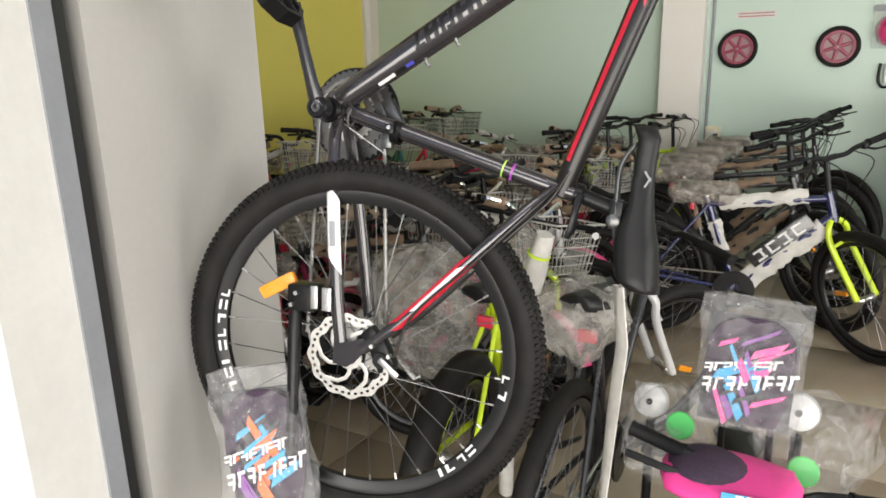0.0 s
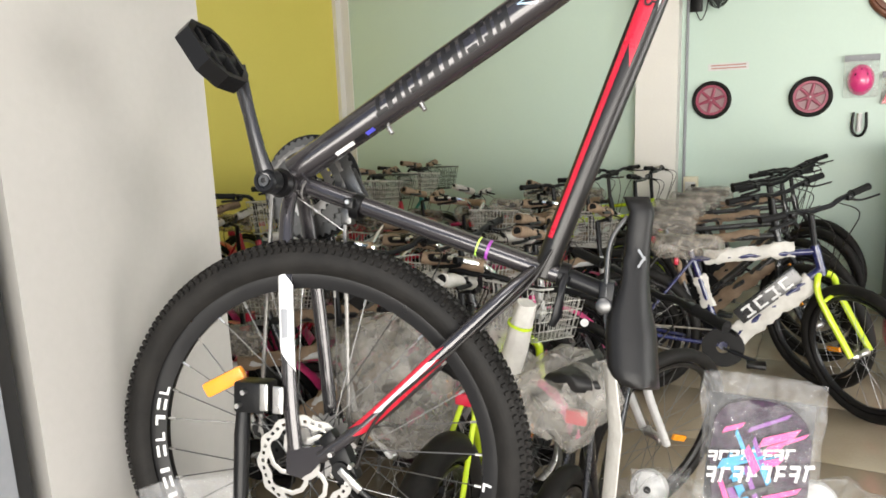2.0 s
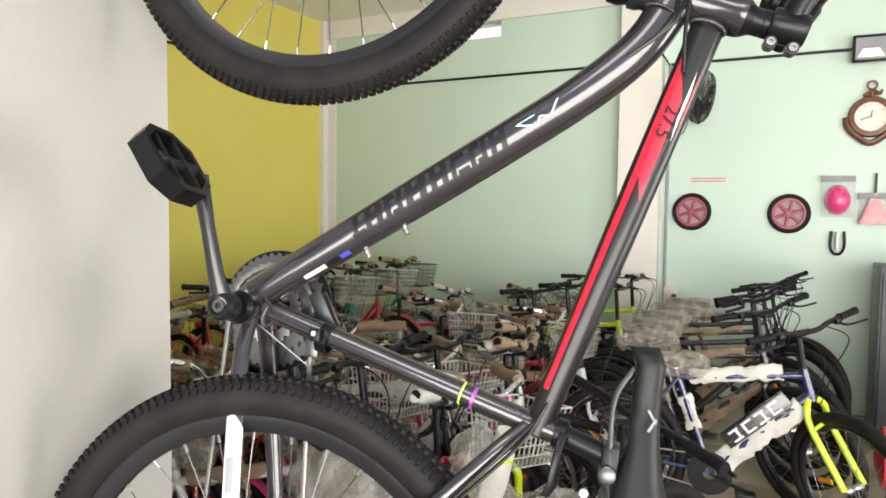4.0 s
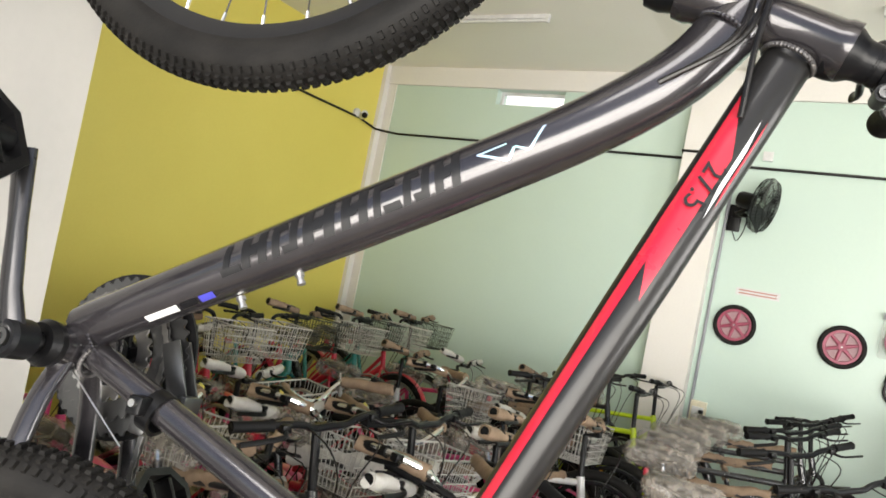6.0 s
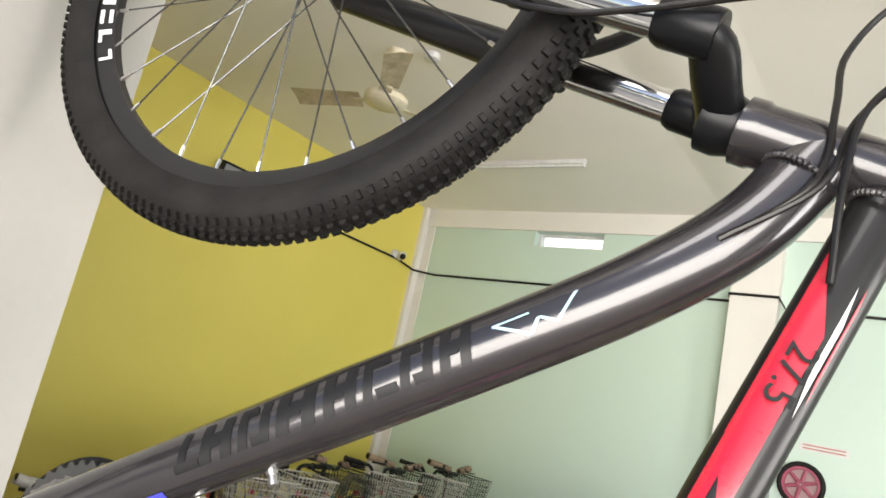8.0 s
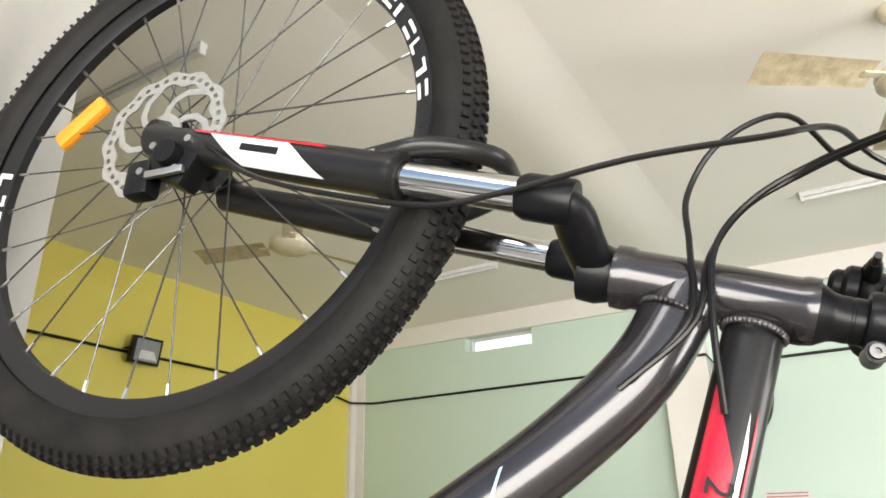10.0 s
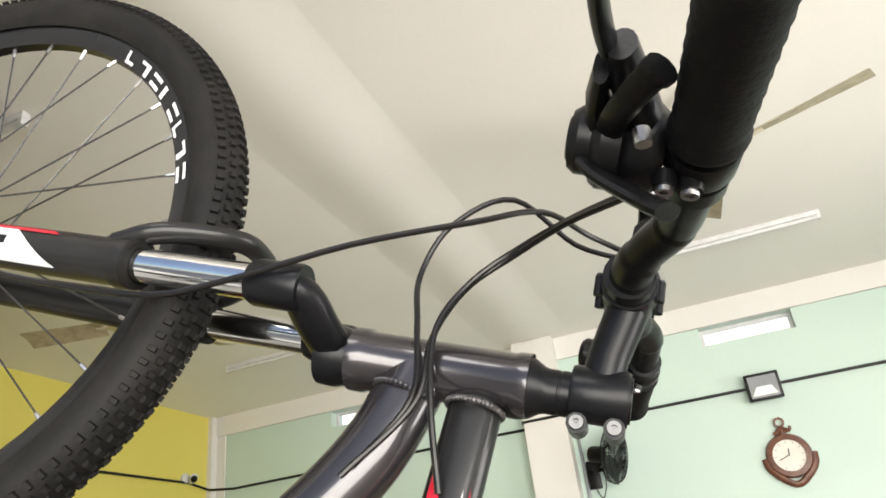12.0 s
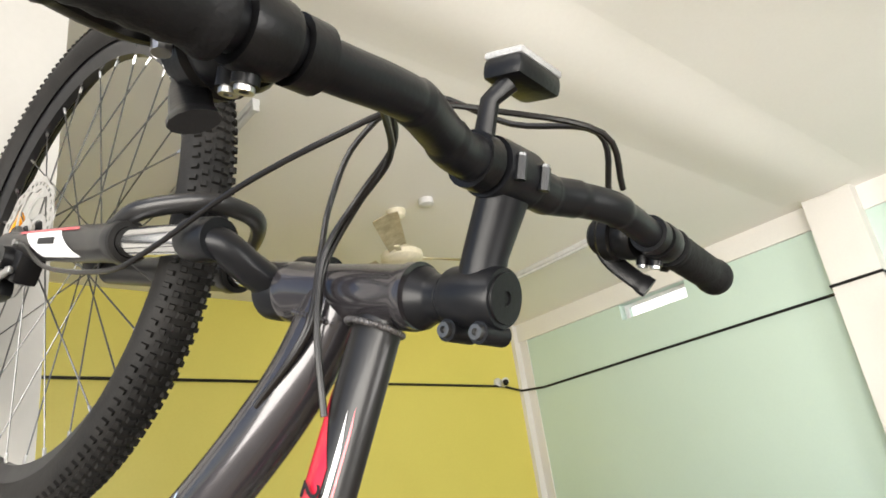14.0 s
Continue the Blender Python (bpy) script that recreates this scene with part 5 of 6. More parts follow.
    if wrap:
        tubes = [(bb.lerp(hl, 0.14), bb.lerp(hl, 0.90), 0.036), (sj.lerp(hu, 0.1), sj.lerp(hu, 0.85), 0.026), (bb.lerp(sj, 0.45), bb.lerp(sj, 0.80), 0.023)]
        if step:
            tubes.pop(1)
        for i, (p, q, r) in enumerate(tubes):
            n = 18
            pts = [p.lerp(q, j / n) for j in range(n + 1)]
            part("wrapping", crumple(Geo().tube(pts, [(r * 0.62, r * (1.35 if wrap is FOAM else 1.0) * (0.86 + 0.28 * abs(math.sin(j * 1.7 + i + seed)))) for j in range(n + 1)], 14, side=(0, 1, 0)), 0.012, seed * 7 + i), wrap, b, "crumpled protective wrapping", smooth=50)
    if bar_wrap:
        for i, hp in enumerate(half):
            e, q = hp[-1], hp[len(hp) // 2]
            pts = [q.lerp(e, j / 10) for j in range(11)]
            part("wrapping", crumple(Geo().tube(pts, 0.024, 12), 0.008, seed * 5 + i), bar_wrap, b, m=st, smooth=50)
    return b


def put(x, y, heading, lean=0.0, z=0.0):
    return pose(x, y, z) @ Matrix.Rotation(radians(heading), 4, "Z") @ Matrix.Rotation(radians(lean), 4, "X")


G1, G2, G3 = "mountain bikes in a row", "bicycles with baskets", "wrapped bicycles in the crowd"
nav = bicycle("mountain_bike_navy", "navy mountain bike with white foam wrap and lime fork", G1, put(-0.05, 2.58, 5, -3), body=NAVY, fork_m=LIME, wrap=FOAM, lettering=True, bag=True, bar_h=1.0, seat_h=0.80, steer=-50, seed=2, w=0.027, rim_m=RIM)
blk = bicycle("mountain_bike_black", "black mountain bike with plastic-covered saddle and paper wrap", G1, put(-0.24, 2.98, 3, -4), body=BLACK_PAINT, fork_m=BLACK_PAINT, wrap=PAPER, bag=True, bar_h=1.02, seat_h=0.84, steer=-46, seed=3, w=0.027)
grn = bicycle("mountain_bike_dark", "dark mountain bike with a plastic-covered saddle", G1, put(-0.28, 3.36, 4, -5), body=BLACK_PAINT, fork_m=BLACK_PAINT, wrap=None, bag=True, bar_h=1.03, seat_h=0.84, steer=-42, seed=4, w=0.027)
copy_thing(blk, put(-0.30, 3.74, 2, -4))
copy_thing(grn, put(-0.26, 4.12, 4, -5))
copy_thing(blk, put(-0.22, 4.50, 4, -5))

red = bicycle("city_bike_red", "red step-through bicycle with a white wire basket", G2, put(-3.05, 2.25, -4, -4), R=0.30, wb=0.98, body=CRIMSON, basket=WIRE_WHITE, fender=CRIMSON, rim_m=RIM_ALLOY, bar="riser", bar_h=0.98, seat_h=0.8, step=True, bag=True, seed=5)
tea = bicycle("city_bike_teal", "teal step-through bicycle with a dark wire basket", G2, put(-3.2, 3.02, -2, -5), R=0.30, wb=0.98, body=TEAL, basket=WIRE_DARK, fender=BLACK_PAINT, rim_m=RIM_ALLOY, bar="riser", bar_h=1.0, seat_h=0.8, step=True, bag=True, bar_wrap=PAPER, seed=6)
copy_thing(red, put(-3.1, 2.62, -5, -4))
copy_thing(tea, put(-3.2, 3.75, -3, -4))
copy_thing(red, put(-3.15, 3.4, 0, -5))
copy_thing(tea, put(-3.2, 4.45, 0, -3))
copy_thing(red, put(-3.2, 4.1, -2, -5))

pnk = bicycle("kids_bike_pink", "pink children's bicycle with wrapped handlebar grips", G3, put(-1.75, 1.42, 6, -8), R=0.24, wb=0.80, w=0.022, body=PINK, wrap=None, rim_m=RIM_ALLOY, bar="riser", bar_h=0.82, seat_h=0.66, bag=True, fender=PINK, bar_wrap=FOAM, seed=7)
crm = bicycle("kids_bike_red", "red children's bicycle with a white wire basket", G3, put(-1.35, 1.85, -10, -6), R=0.24, wb=0.80, w=0.022, body=CRIMSON, wrap=None, fender=PINK, basket=WIRE_WHITE, rim_m=RIM_ALLOY, bar="city", bar_h=0.84, seat_h=0.66, bag=True, bar_wrap=PAPER, seed=8)
wht = bicycle("kids_bike_white", "white children's bicycle in crumpled tan paper", G3, put(-1.2, 2.35, 4, -6), R=0.26, wb=0.86, w=0.022, body=WHITE_PAINT, wrap=PAPER, rim_m=RIM, bar="riser", bar_h=0.88, seat_h=0.7, bag=True, bar_wrap=PAPER, seed=9)
dkb = bicycle("bike_black_wrapped", "black bicycle with wrapped frame tubes", G3, put(-1.55, 3.3, 2, -6), R=0.32, wb=1.02, body=BLACK_PAINT, wrap=PAPER, bar="flat", bar_h=1.0, seat_h=0.82, bag=True, seed=10, steer=-28)
limk = bicycle("bike_lime", "lime yellow bicycle with black bars", G3, put(-1.15, 3.95, 0, -5), R=0.30, wb=0.98, body=LIME, bar="flat", bar_h=0.98, seat_h=0.8, bag=True, seed=11)
random.seed(4)
spots = [(pnk, -1.0, 1.15, 14), (crm, -0.95, 1.55, -16), (wht, -1.05, 1.95, 8), (pnk, -1.15, 2.3, -6), (pnk, -1.3, 2.75, -3), (dkb, -1.45, 3.65, 4), (dkb, -1.5, 4.4, 0), (limk, -1.2, 4.7, 2), (wht, -1.9, 2.05, 170), (crm, -1.9, 2.95, 4), (pnk, -2.0, 2.5, 184), (crm, -0.55, 1.85, 168), (wht, -0.95, 2.62, 6), (crm, -1.25, 3.1, -4), (wht, -1.75, 3.8, 6), (pnk, -2.9, 1.25, 4), (pnk, -2.55, 1.05, 12), (crm, -1.95, 0.98, 8), (wht, -1.35, 0.75, 16), (dkb, -1.35, 0.95, 12), (crm, -1.6, 1.6, -3), (pnk, -2.3, 1.75, 8), (wht, -2.45, 3.3, 5), (pnk, -2.4, 4.1, -6)]
for src, x, y, h in spots:
    copy_thing(src, put(x, y, h + random.uniform(-4, 4), random.uniform(-10, -3)))

# bicycles standing just behind the hanging one
bicycle("hybrid_bike_white", "white and black bicycle with bagged black saddle", "", put(0.27, 0.42, 92, 2), body=BLACK_PAINT, fork_m=WHITE_PAINT, R=0.335, wb=1.02, seat_h=0.86, bar_h=0.92, bag=False, seed=12, steer=-34)
bicycle("fat_tyre_bike_lime", "lime yellow bicycle with a wide black tyre", "", put(-0.10, 0.50, 97, 5), body=LIME, R=0.325, w=0.042, seat_h=0.76, bar_h=0.86, bag=False, seed=13, steer=-6)
bicycle("bike_grey_wrapped", "dark bicycle in paper among the crowd", "", put(-1.32, 1.46, 8, -4), body=BLACK_PAINT, wrap=FOAM, R=0.33, seat_h=0.85, bar_h=0.98, bag=True, seed=14, steer=-12)
kid = bicycle("toddler_bike_pink", "small pink and blue toddler bicycle with plastic wrap", "", put(0.58, 0.78, -80, -9), R=0.15, wb=0.52, w=0.022, body=PINK, fork_m=WHITE_PAINT, seat_h=0.47, bar_h=0.57, bar="riser", rim_m=WHITE_PAINT, wrap=None, seed=15, spokes_ref=False)


# ---- fittings on the walls and ceiling ----
g = Geo()
CZ = 2.715
def run(pts, r=0.011):
    return Geo().tube(pts, r, 8)


cab = [(WX + 0.02, -0.1, CZ + 0.04), (WX + 0.02, WY - 0.35, CZ + 0.04), (WX + 0.06, WY - 0.12, CZ - 0.01), (WX + 0.26, WY - 0.02, CZ - 0.02), (-0.66, WY - 0.02, CZ - 0.01)]
tagged(part("wall_cable", run(cab), CASE), "black cable run clipped along the walls", "cable", kind="structure")
tagged(part("wall_cable", run([(-0.66, WY - 0.02, CZ + 0.02), (-0.645, WY - 0.15, CZ + 0.02), (-0.305, WY - 0.15, CZ + 0.02), (-0.27, WY - 0.02, CZ - 0.04), (EX, WY - 0.02, CZ - 0.02)]), CASE), "black cable run clipped along the walls", "cable", kind="structure")


def floodlight(m, name="floodlight"):
    f = thing(name, "small black LED floodlight bracketed to the wall", "floodlight", m, "floodlights")
    part("housing", Geo().box((0.23, 0.05, 0.19), pose(0, 0, 0), 0.008), PLASTIC, f)
    part("reflector", Geo().box((0.19, 0.004, 0.15), pose(0, -0.026, 0)), GREY_PAINT, f)
    part("glass", Geo().prism([(-0.085, -0.06), (0.085, -0.06), (0.05, 0.0), (-0.05, 0.0)], -0.002, 0.002, pose(0, -0.031, 0, 90, 0, 0)), WHITE, f, "pale LED reflector")
    part("bracket", Geo().tube([(-0.12, 0, 0), (-0.12, 0.07, 0), (0.12, 0.07, 0), (0.12, 0, 0)], (0.004, 0.012), 6), PLASTIC, f)
    return f


fl = floodlight(pose(1.115, WY - 0.09, 2.665, 8, 0, 0))
copy_thing(fl, pose(WX + 0.10, 2.655, 2.765, 8, 0, 90))
cam_dome = thing("security_camera", "small white security camera with a black lens", "camera", pose(WX, 4.75, 2.79))
part("base", Geo().lathe([(0.001, 0), (0.045, 0), (0.045, 0.025), (0.03, 0.04), (0.001, 0.045)], 20, pose(0, 0, 0, 0, 90, 0)), WHITE, cam_dome)
part("body", Geo().lathe([(0.001, -0.05), (0.03, -0.05), (0.034, -0.04), (0.034, 0.05), (0.001, 0.05)], 20, Matrix.Translation((0.07, 0.03, -0.01)) @ Matrix.Rotation(radians(80), 4, "Y") @ Matrix.Rotation(radians(30), 4, "X")), WHITE, cam_dome)
part("lens", Geo().ball(0.03, pose(0.115, 0.0, -0.02)), PLASTIC, cam_dome)


def tube_light(x0, x1, y, name="tube_light"):
    t = thing(name, "unlit white fluorescent batten on the ceiling", "tube light", pose((x0 + x1) / 2, y, WH), "ceiling battens")
    ln = x1 - x0
    part("batten", Geo().box((ln, 0.035, 0.03), pose(0, 0, -0.015), 0.004), WHITE, t)
    part("tube", Geo().tube([(-ln / 2 + 0.02, 0, -0.042), (ln / 2 - 0.02, 0, -0.042)], 0.013, 12), WHITE, t)
    for p in (-1, 1):
        part("holder", Geo().box((0.02, 0.03, 0.035), pose(p * (ln / 2 - 0.012), 0, -0.04), 0.004), WHITE, t)
    return t


tube_light(-2.62, -1.46, 3.92)
tube_light(0.55, 1.63, 3.90)
tube_light(-2.35, -1.29, 1.08)


def ceiling_fan(m, turn):
    f = thing("ceiling_fan", "cream ceiling fan at rest with three tan blades", "ceiling fan", m, "ceiling fans")
    part("canopy", Geo().lathe([(0.001, 0), (0.06, 0), (0.05, -0.04), (0.02, -0.06), (0.001, -0.06)], 22), CREAM, f)
    part("rod", Geo().tube([(0, 0, -0.03), (0, 0, -0.25)], 0.011, 10), CREAM, f)
    part("motor", Geo().lathe([(0.001, -0.19), (0.035, -0.19), (0.04, -0.25), (0.10, -0.265), (0.125, -0.285), (0.125, -0.315), (0.10, -0.335), (0.04, -0.345), (0.001, -0.345)], 30), CREAM, f)
    for i in range(3):
        a = radians(turn + 120 * i)
        m2 = Matrix.Rotation(a, 4, "Z")
        g = Geo()
        rings = []
        for u in (0.16, 0.3, 0.45, 0.55, 0.6):
            w = 0.045 + 0.04 * u
            rings.append([m2 @ Vector((u, y * w, -0.305 + 0.02 * y + z)) for y, z in ((-1, 0), (-0.85, 0.006), (0, 0.010), (0.85, 0.006), (1, 0), (0, 0.007))])
        blade = part("blade", g.rings(rings), BLADE, f, "tan metal fan blade")
        part("arm", Geo().box((0.12, 0.035, 0.008), m2 @ pose(0.14, 0, -0.305), 0.003), CREAM, blade)
    return f


ceiling_fan(pose(1.03, 2.33, WH), 97)
ceiling_fan(pose(-1.95, 2.31, WH), 75)
for x in (1.25, -1.75):
    tagged(part("ceiling_box", Geo().lathe([(0.001, 0), (0.045, 0), (0.045, -0.035), (0.03, -0.04), (0.001, -0.04)], 18, pose(x, 2.38, WH)), WHITE), "small round white ceiling junction box", "junction box")

# ventilators, with bright sky behind
for i, (a, b) in enumerate(VENTS):
    w = structure("window_%d" % (i + 1), Geo().box((b - a, 0.03, 0.025), pose((a + b) / 2, WY + 0.10, VZ0 + 0.0125)).box((b - a, 0.03, 0.025), pose((a + b) / 2, WY + 0.10, VZ1 - 0.0125)).box((0.025, 0.03, VZ1 - VZ0 - 0.05), pose(a + 0.0125, WY + 0.10, (VZ0 + VZ1) / 2)).box((0.025, 0.03, VZ1 - VZ0 - 0.05), pose(b - 0.0125, WY + 0.10, (VZ0 + VZ1) / 2)), WHITE, "narrow white ventilator window high in the wall", "window")
glow = bpy.data.materials.new("bright_sky")
glow.use_nodes = True
em = glow.node_tree.nodes.new("ShaderNodeEmission")
em.inputs[0].default_value, em.inputs[1].default_value = (1.0, 0.98, 0.94, 1), 1.6
glow.node_tree.links.new(em.outputs[0], glow.node_tree.nodes["Material Output"].inputs[0])
structure("backdrop", Geo().box((12, 0.02, 3.0), pose(0, WY + 1.6, 3.6)), glow, "bright hazy daylight outside the ventilators", "sky")

# wall fan beside the column
wf = thing("wall_fan", "dark wall fan with a wire guard, at rest", "fan", pose(-0.10, WY, 2.33))
part("mount", Geo().box((0.09, 0.04, 0.20), pose(-0.1, -0.02, -0.05), 0.006), PLASTIC, wf)
part("arm", Geo().tube(bezier([(-0.1, -0.03, -0.02), (-0.06, -0.12, -0.02), (0.0, -0.16, 0.02)], 10), 0.018, 10).box((0.10, 0.05, 0.03), pose(-0.06, -0.08, -0.03, 0, 0, -30), 0.006), PLASTIC, wf)
hm = Matrix.Translation((0.06, -0.20, 0.05)) @ Matrix.Rotation(radians(78), 4, "Z") @ Matrix.Rotation(radians(102), 4, "X")
part("motor", Geo().lathe([(0.001, -0.14), (0.05, -0.14), (0.06, -0.12), (0.06, -0.04), (0.03, -0.02), (0.001, -0.02)], 22, hm), PLASTIC, wf)
g = Geo()
for r, z in ((0.19, 0.02), (0.20, 0.05), (0.185, 0.08), (0.13, 0.10), (0.07, 0.11)):
    ring = [hm @ Vector((r * math.cos(q), r * math.sin(q), z)) for q in [2 * math.pi * i / 40 for i in range(41)]]
    g.tube(ring, 0.003, 5)
for i in range(48):
    q = 2 * math.pi * i / 48
    for prof in ([(0.03, 0.115), (0.13, 0.10), (0.185, 0.08), (0.20, 0.05)], [(0.05, 0.0), (0.14, 0.0), (0.19, 0.02), (0.20, 0.05)]):
        g.tube([hm @ Vector((r * math.cos(q), r * math.sin(q), z)) for r, z in prof], 0.0023, 4)
part("guard", g, PLASTIC, wf, "dark wire fan guard")
for i in range(3):
    q = 2 * math.pi * i / 3
    rings = []
    for r in (0.03, 0.08, 0.14, 0.17):
        rings.append([hm @ Matrix.Rotation(q, 4, "Z") @ Vector((r, y * (0.04 + 0.5 * r), 0.05 + y * 0.02 + z)) for y, z in ((-1, 0), (0, 0.003), (1, 0), (0, -0.003))])
    part("blade", Geo().rings(rings), mat("fan_blade_grey", (0.012, 0.015, 0.015), 0.35) if i == 0 else bpy.data.materials["fan_blade_grey"], wf)
part("cord", run(bezier([(-0.1, -0.03, -0.15), (-0.06, -0.05, -0.22), (-0.02, -0.08, -0.16), (0.0, -0.12, -0.08)], 14), 0.004), CASE, wf)
part("plug_box", Geo().box((0.07, 0.03, 0.07), pose(0.05, -0.016, 0.44), 0.004), WHITE, wf)

# clock in a ship's-anchor case
WOODRED = mat("red_brown_wood", (0.16, 0.06, 0.03), 0.4, col2=(0.09, 0.03, 0.016), scale=30, bump=0.2)
ck = thing("wall_clock", "brown wooden anchor-shaped wall clock with pale dial", "clock", pose(1.14, WY, 2.19))
ry = Matrix.Rotation(radians(90), 4, "X")
part("case", Geo().lathe([(0.001, 0.0), (0.142, 0.0), (0.148, 0.02), (0.138, 0.045), (0.105, 0.05), (0.105, 0.035), (0.001, 0.035)], 36, ry), WOODRED, ck)
part("dial", Geo().lathe([(0.001, 0.038), (0.104, 0.038)], 36, ry), mat("dial_cream", (0.75, 0.70, 0.62), 0.4), ck, "cream clock dial")
part("anchor_arm", Geo().tube(bezier([(-0.158, -0.02, 0.0), (-0.145, -0.025, -0.07), (-0.085, -0.03, -0.14), (0, -0.03, -0.19), (0.085, -0.03, -0.14), (0.145, -0.025, -0.07), (0.158, -0.02, 0.0)], 30), (0.018, 0.024), 10), WOODRED, ck)
part("shank", Geo().tube([(0, -0.02, 0.12), (0, -0.02, 0.20)], 0.016, 10).tube([(-0.055, -0.02, 0.155), (0.055, -0.02, 0.165)], 0.012, 10).tube(bezier([(-0.05, -0.025, 0.15), (0.0, -0.03, 0.185), (0.05, -0.03, 0.165), (0.06, -0.03, 0.19)], 12), 0.010, 8), WOODRED, ck)
part("ring", Geo().lathe([(0.022, -0.006), (0.036, -0.006), (0.036, 0.006), (0.022, 0.006)], 22, Matrix.Translation((0, -0.02, 0.225)) @ ry, loop=True), WOODRED, ck)
part("hour_hand", Geo().box((0.006, 0.002, 0.05), pose(0.002, -0.042, 0.02, 0, 8, 0)), BLACK_DECAL, ck)
part("minute_hand", Geo().box((0.005, 0.002, 0.075), pose(-0.032, -0.045, -0.010, 0, 70, 0)), BLACK_DECAL, ck)
for i in range(12):
    q = 2 * math.pi * i / 12
    part("hour_mark", Geo().box((0.004, 0.0015, 0.014), pose(0.088 * math.sin(q), -0.0395, 0.088 * math.cos(q), 0, math.degrees(q), 0)), GREY_PAINT, ck)


# pink-spoked wheels hung on the wall
def wall_wheel(x, z):
    w = thing("spare_wheel", "small scooter wheel with pink rim hung on the wall", "wheel", pose(x, WY, z), "spare wheels on the wall")
    part("tyre", tyre_geo(0.15, 0.018, 40), RUBBER, w, m=pose(0, -0.025, 0))
    part("rim", Geo().lathe([(0.118, -0.014), (0.1, -0.014), (0.096, 0.014), (0.118, 0.014)], 40, Matrix.Translation((0, -0.025, 0)) @ AXLE, loop=True), mat("dull_pink", (0.30, 0.05, 0.095), 0.4), w, "dull pink rim")
    g = Geo()
    for i in range(6):
        q = 2 * math.pi * i / 6 + 0.3
        g.tube([spin(0.02, q, -0.025), spin(0.10, q, -0.025)], [(0.009, 0.014), (0.007, 0.010)], 8, side=(0, 1, 0))
    g.lathe([(0.008, -0.016), (0.026, -0.016), (0.026, 0.016), (0.008, 0.016)], 18, Matrix.Translation((0, -0.025, 0)) @ AXLE, loop=True)
    part("spokes", g, bpy.data.materials["dull_pink"] if "dull_pink" in bpy.data.materials else PINK, w)
    part("inner_disc", Geo().lathe([(0.001, -0.006), (0.1, -0.006)], 30, Matrix.Translation((0, -0.012, 0)) @ AXLE), mat("pale_pink", (0.36, 0.22, 0.24), 0.5), w)
    part("nail", Geo().tube([(0, 0, 0), (0, -0.05, 0)], 0.004, 8), STEEL, w)


wall_wheel(-0.064, 1.49)
wall_wheel(0.637, 1.485)
sg = thing("paper_notice", "narrow white paper notice with lines of small print", "notice", pose(0.05, WY - 0.003, 1.745))
part("sheet", Geo().box((0.30, 0.002, 0.055), pose(0, 0, 0)), WHITE, sg)
for dz in (0.012, -0.01):
    part("print_bar", Geo().box((0.26, 0.001, 0.009), pose(0, -0.0016, dz)), mat("print_red", (0.45, 0.2, 0.17), 0.6), sg)

# packs on hooks
def pack(name, label, cat, x, z, w, h, m1, hookup=0.06):
    p = thing(name, label, cat, pose(x, WY, z), "packs on the wall")
    part("film", crumple(Geo().box((w, 0.05, h), pose(0, -0.05, 0), 0.02), 0.006, int(x * 100)), FILM, p, "clear plastic pack", smooth=70)
    part("header", Geo().box((w, 0.006, 0.045), pose(0, -0.045, h / 2 + 0.01)), GREY_PAINT, p, "printed header card")
    part("hook", Geo().tube([(0, 0, h / 2 + 0.02), (0, -0.07, h / 2 + 0.02)], 0.003, 8), STEEL, p)
    return p


hp = pack("helmet_pack", "pink children's helmet in a clear hanging pack", "helmet", 0.955, 1.60, 0.22, 0.27, PINK)
shell = []
for i in range(9):
    a = math.pi / 2 * i / 8
    shell.append((0.10 * math.cos(a) + 0.001, 0.07 * math.sin(a)))
part("helmet", Geo().lathe(shell, 24, Matrix.Translation((0, -0.03, -0.01)) @ ry @ Matrix.Diagonal((0.85, 1.1, 1, 1))), PINK, hp, "pink vented helmet shell")
for dx, dz in ((0, 0.05), (-0.035, 0.02), (0.035, 0.02), (-0.02, -0.05), (0.02, -0.05), (0.05, -0.04), (-0.05, -0.04)):
    part("vent", Geo().ball(0.012, Matrix.Translation((dx, -0.094 + 1.5 * (dx * dx + dz * dz) * 4, dz)) @ Matrix.Diagonal((0.7, 0.5, 1.8, 1))), BLACK_DECAL, hp)
sp_ = pack("seat_cover_pack", "red triangular saddle cover on a hanging strap", "cover", 1.19, 1.51, 0.21, 0.20, CRIMSON)
part("cover", crumple(Geo().prism([(-0.10, -0.09), (0.10, -0.09), (0.03, 0.09), (-0.03, 0.09)], -0.02, 0.02, Matrix.Translation((0, -0.05, 0)) @ ry), 0.01, 3), CRIMSON, sp_)
part("strap", Geo().box((0.018, 0.004, 0.15), pose(0, -0.04, 0.20)), PLASTIC, sp_)
bp_ = pack("bag_pack", "blue and white packed bag on the wall", "bag", 1.42, 1.55, 0.22, 0.34, NAVY)
part("bag", Geo().box((0.19, 0.04, 0.22), pose(0, -0.05, -0.03), 0.02), mat("blue_cloth", (0.03, 0.10, 0.30), 0.7, bump=0.3), bp_)
part("card", Geo().box((0.2, 0.01, 0.09), pose(0, -0.06, 0.12)), CRIMSON, bp_)
lk = thing("bike_lock", "black and white cable lock hung on the wall", "lock", pose(0.965, WY, 1.27))
part("shackle", Geo().tube(bezier([(-0.04, -0.03, 0.09), (-0.045, -0.03, -0.02), (-0.02, -0.03, -0.075), (0.02, -0.03, -0.075), (0.045, -0.03, -0.02), (0.04, -0.03, 0.09)], 20), 0.010, 10), PLASTIC, lk)
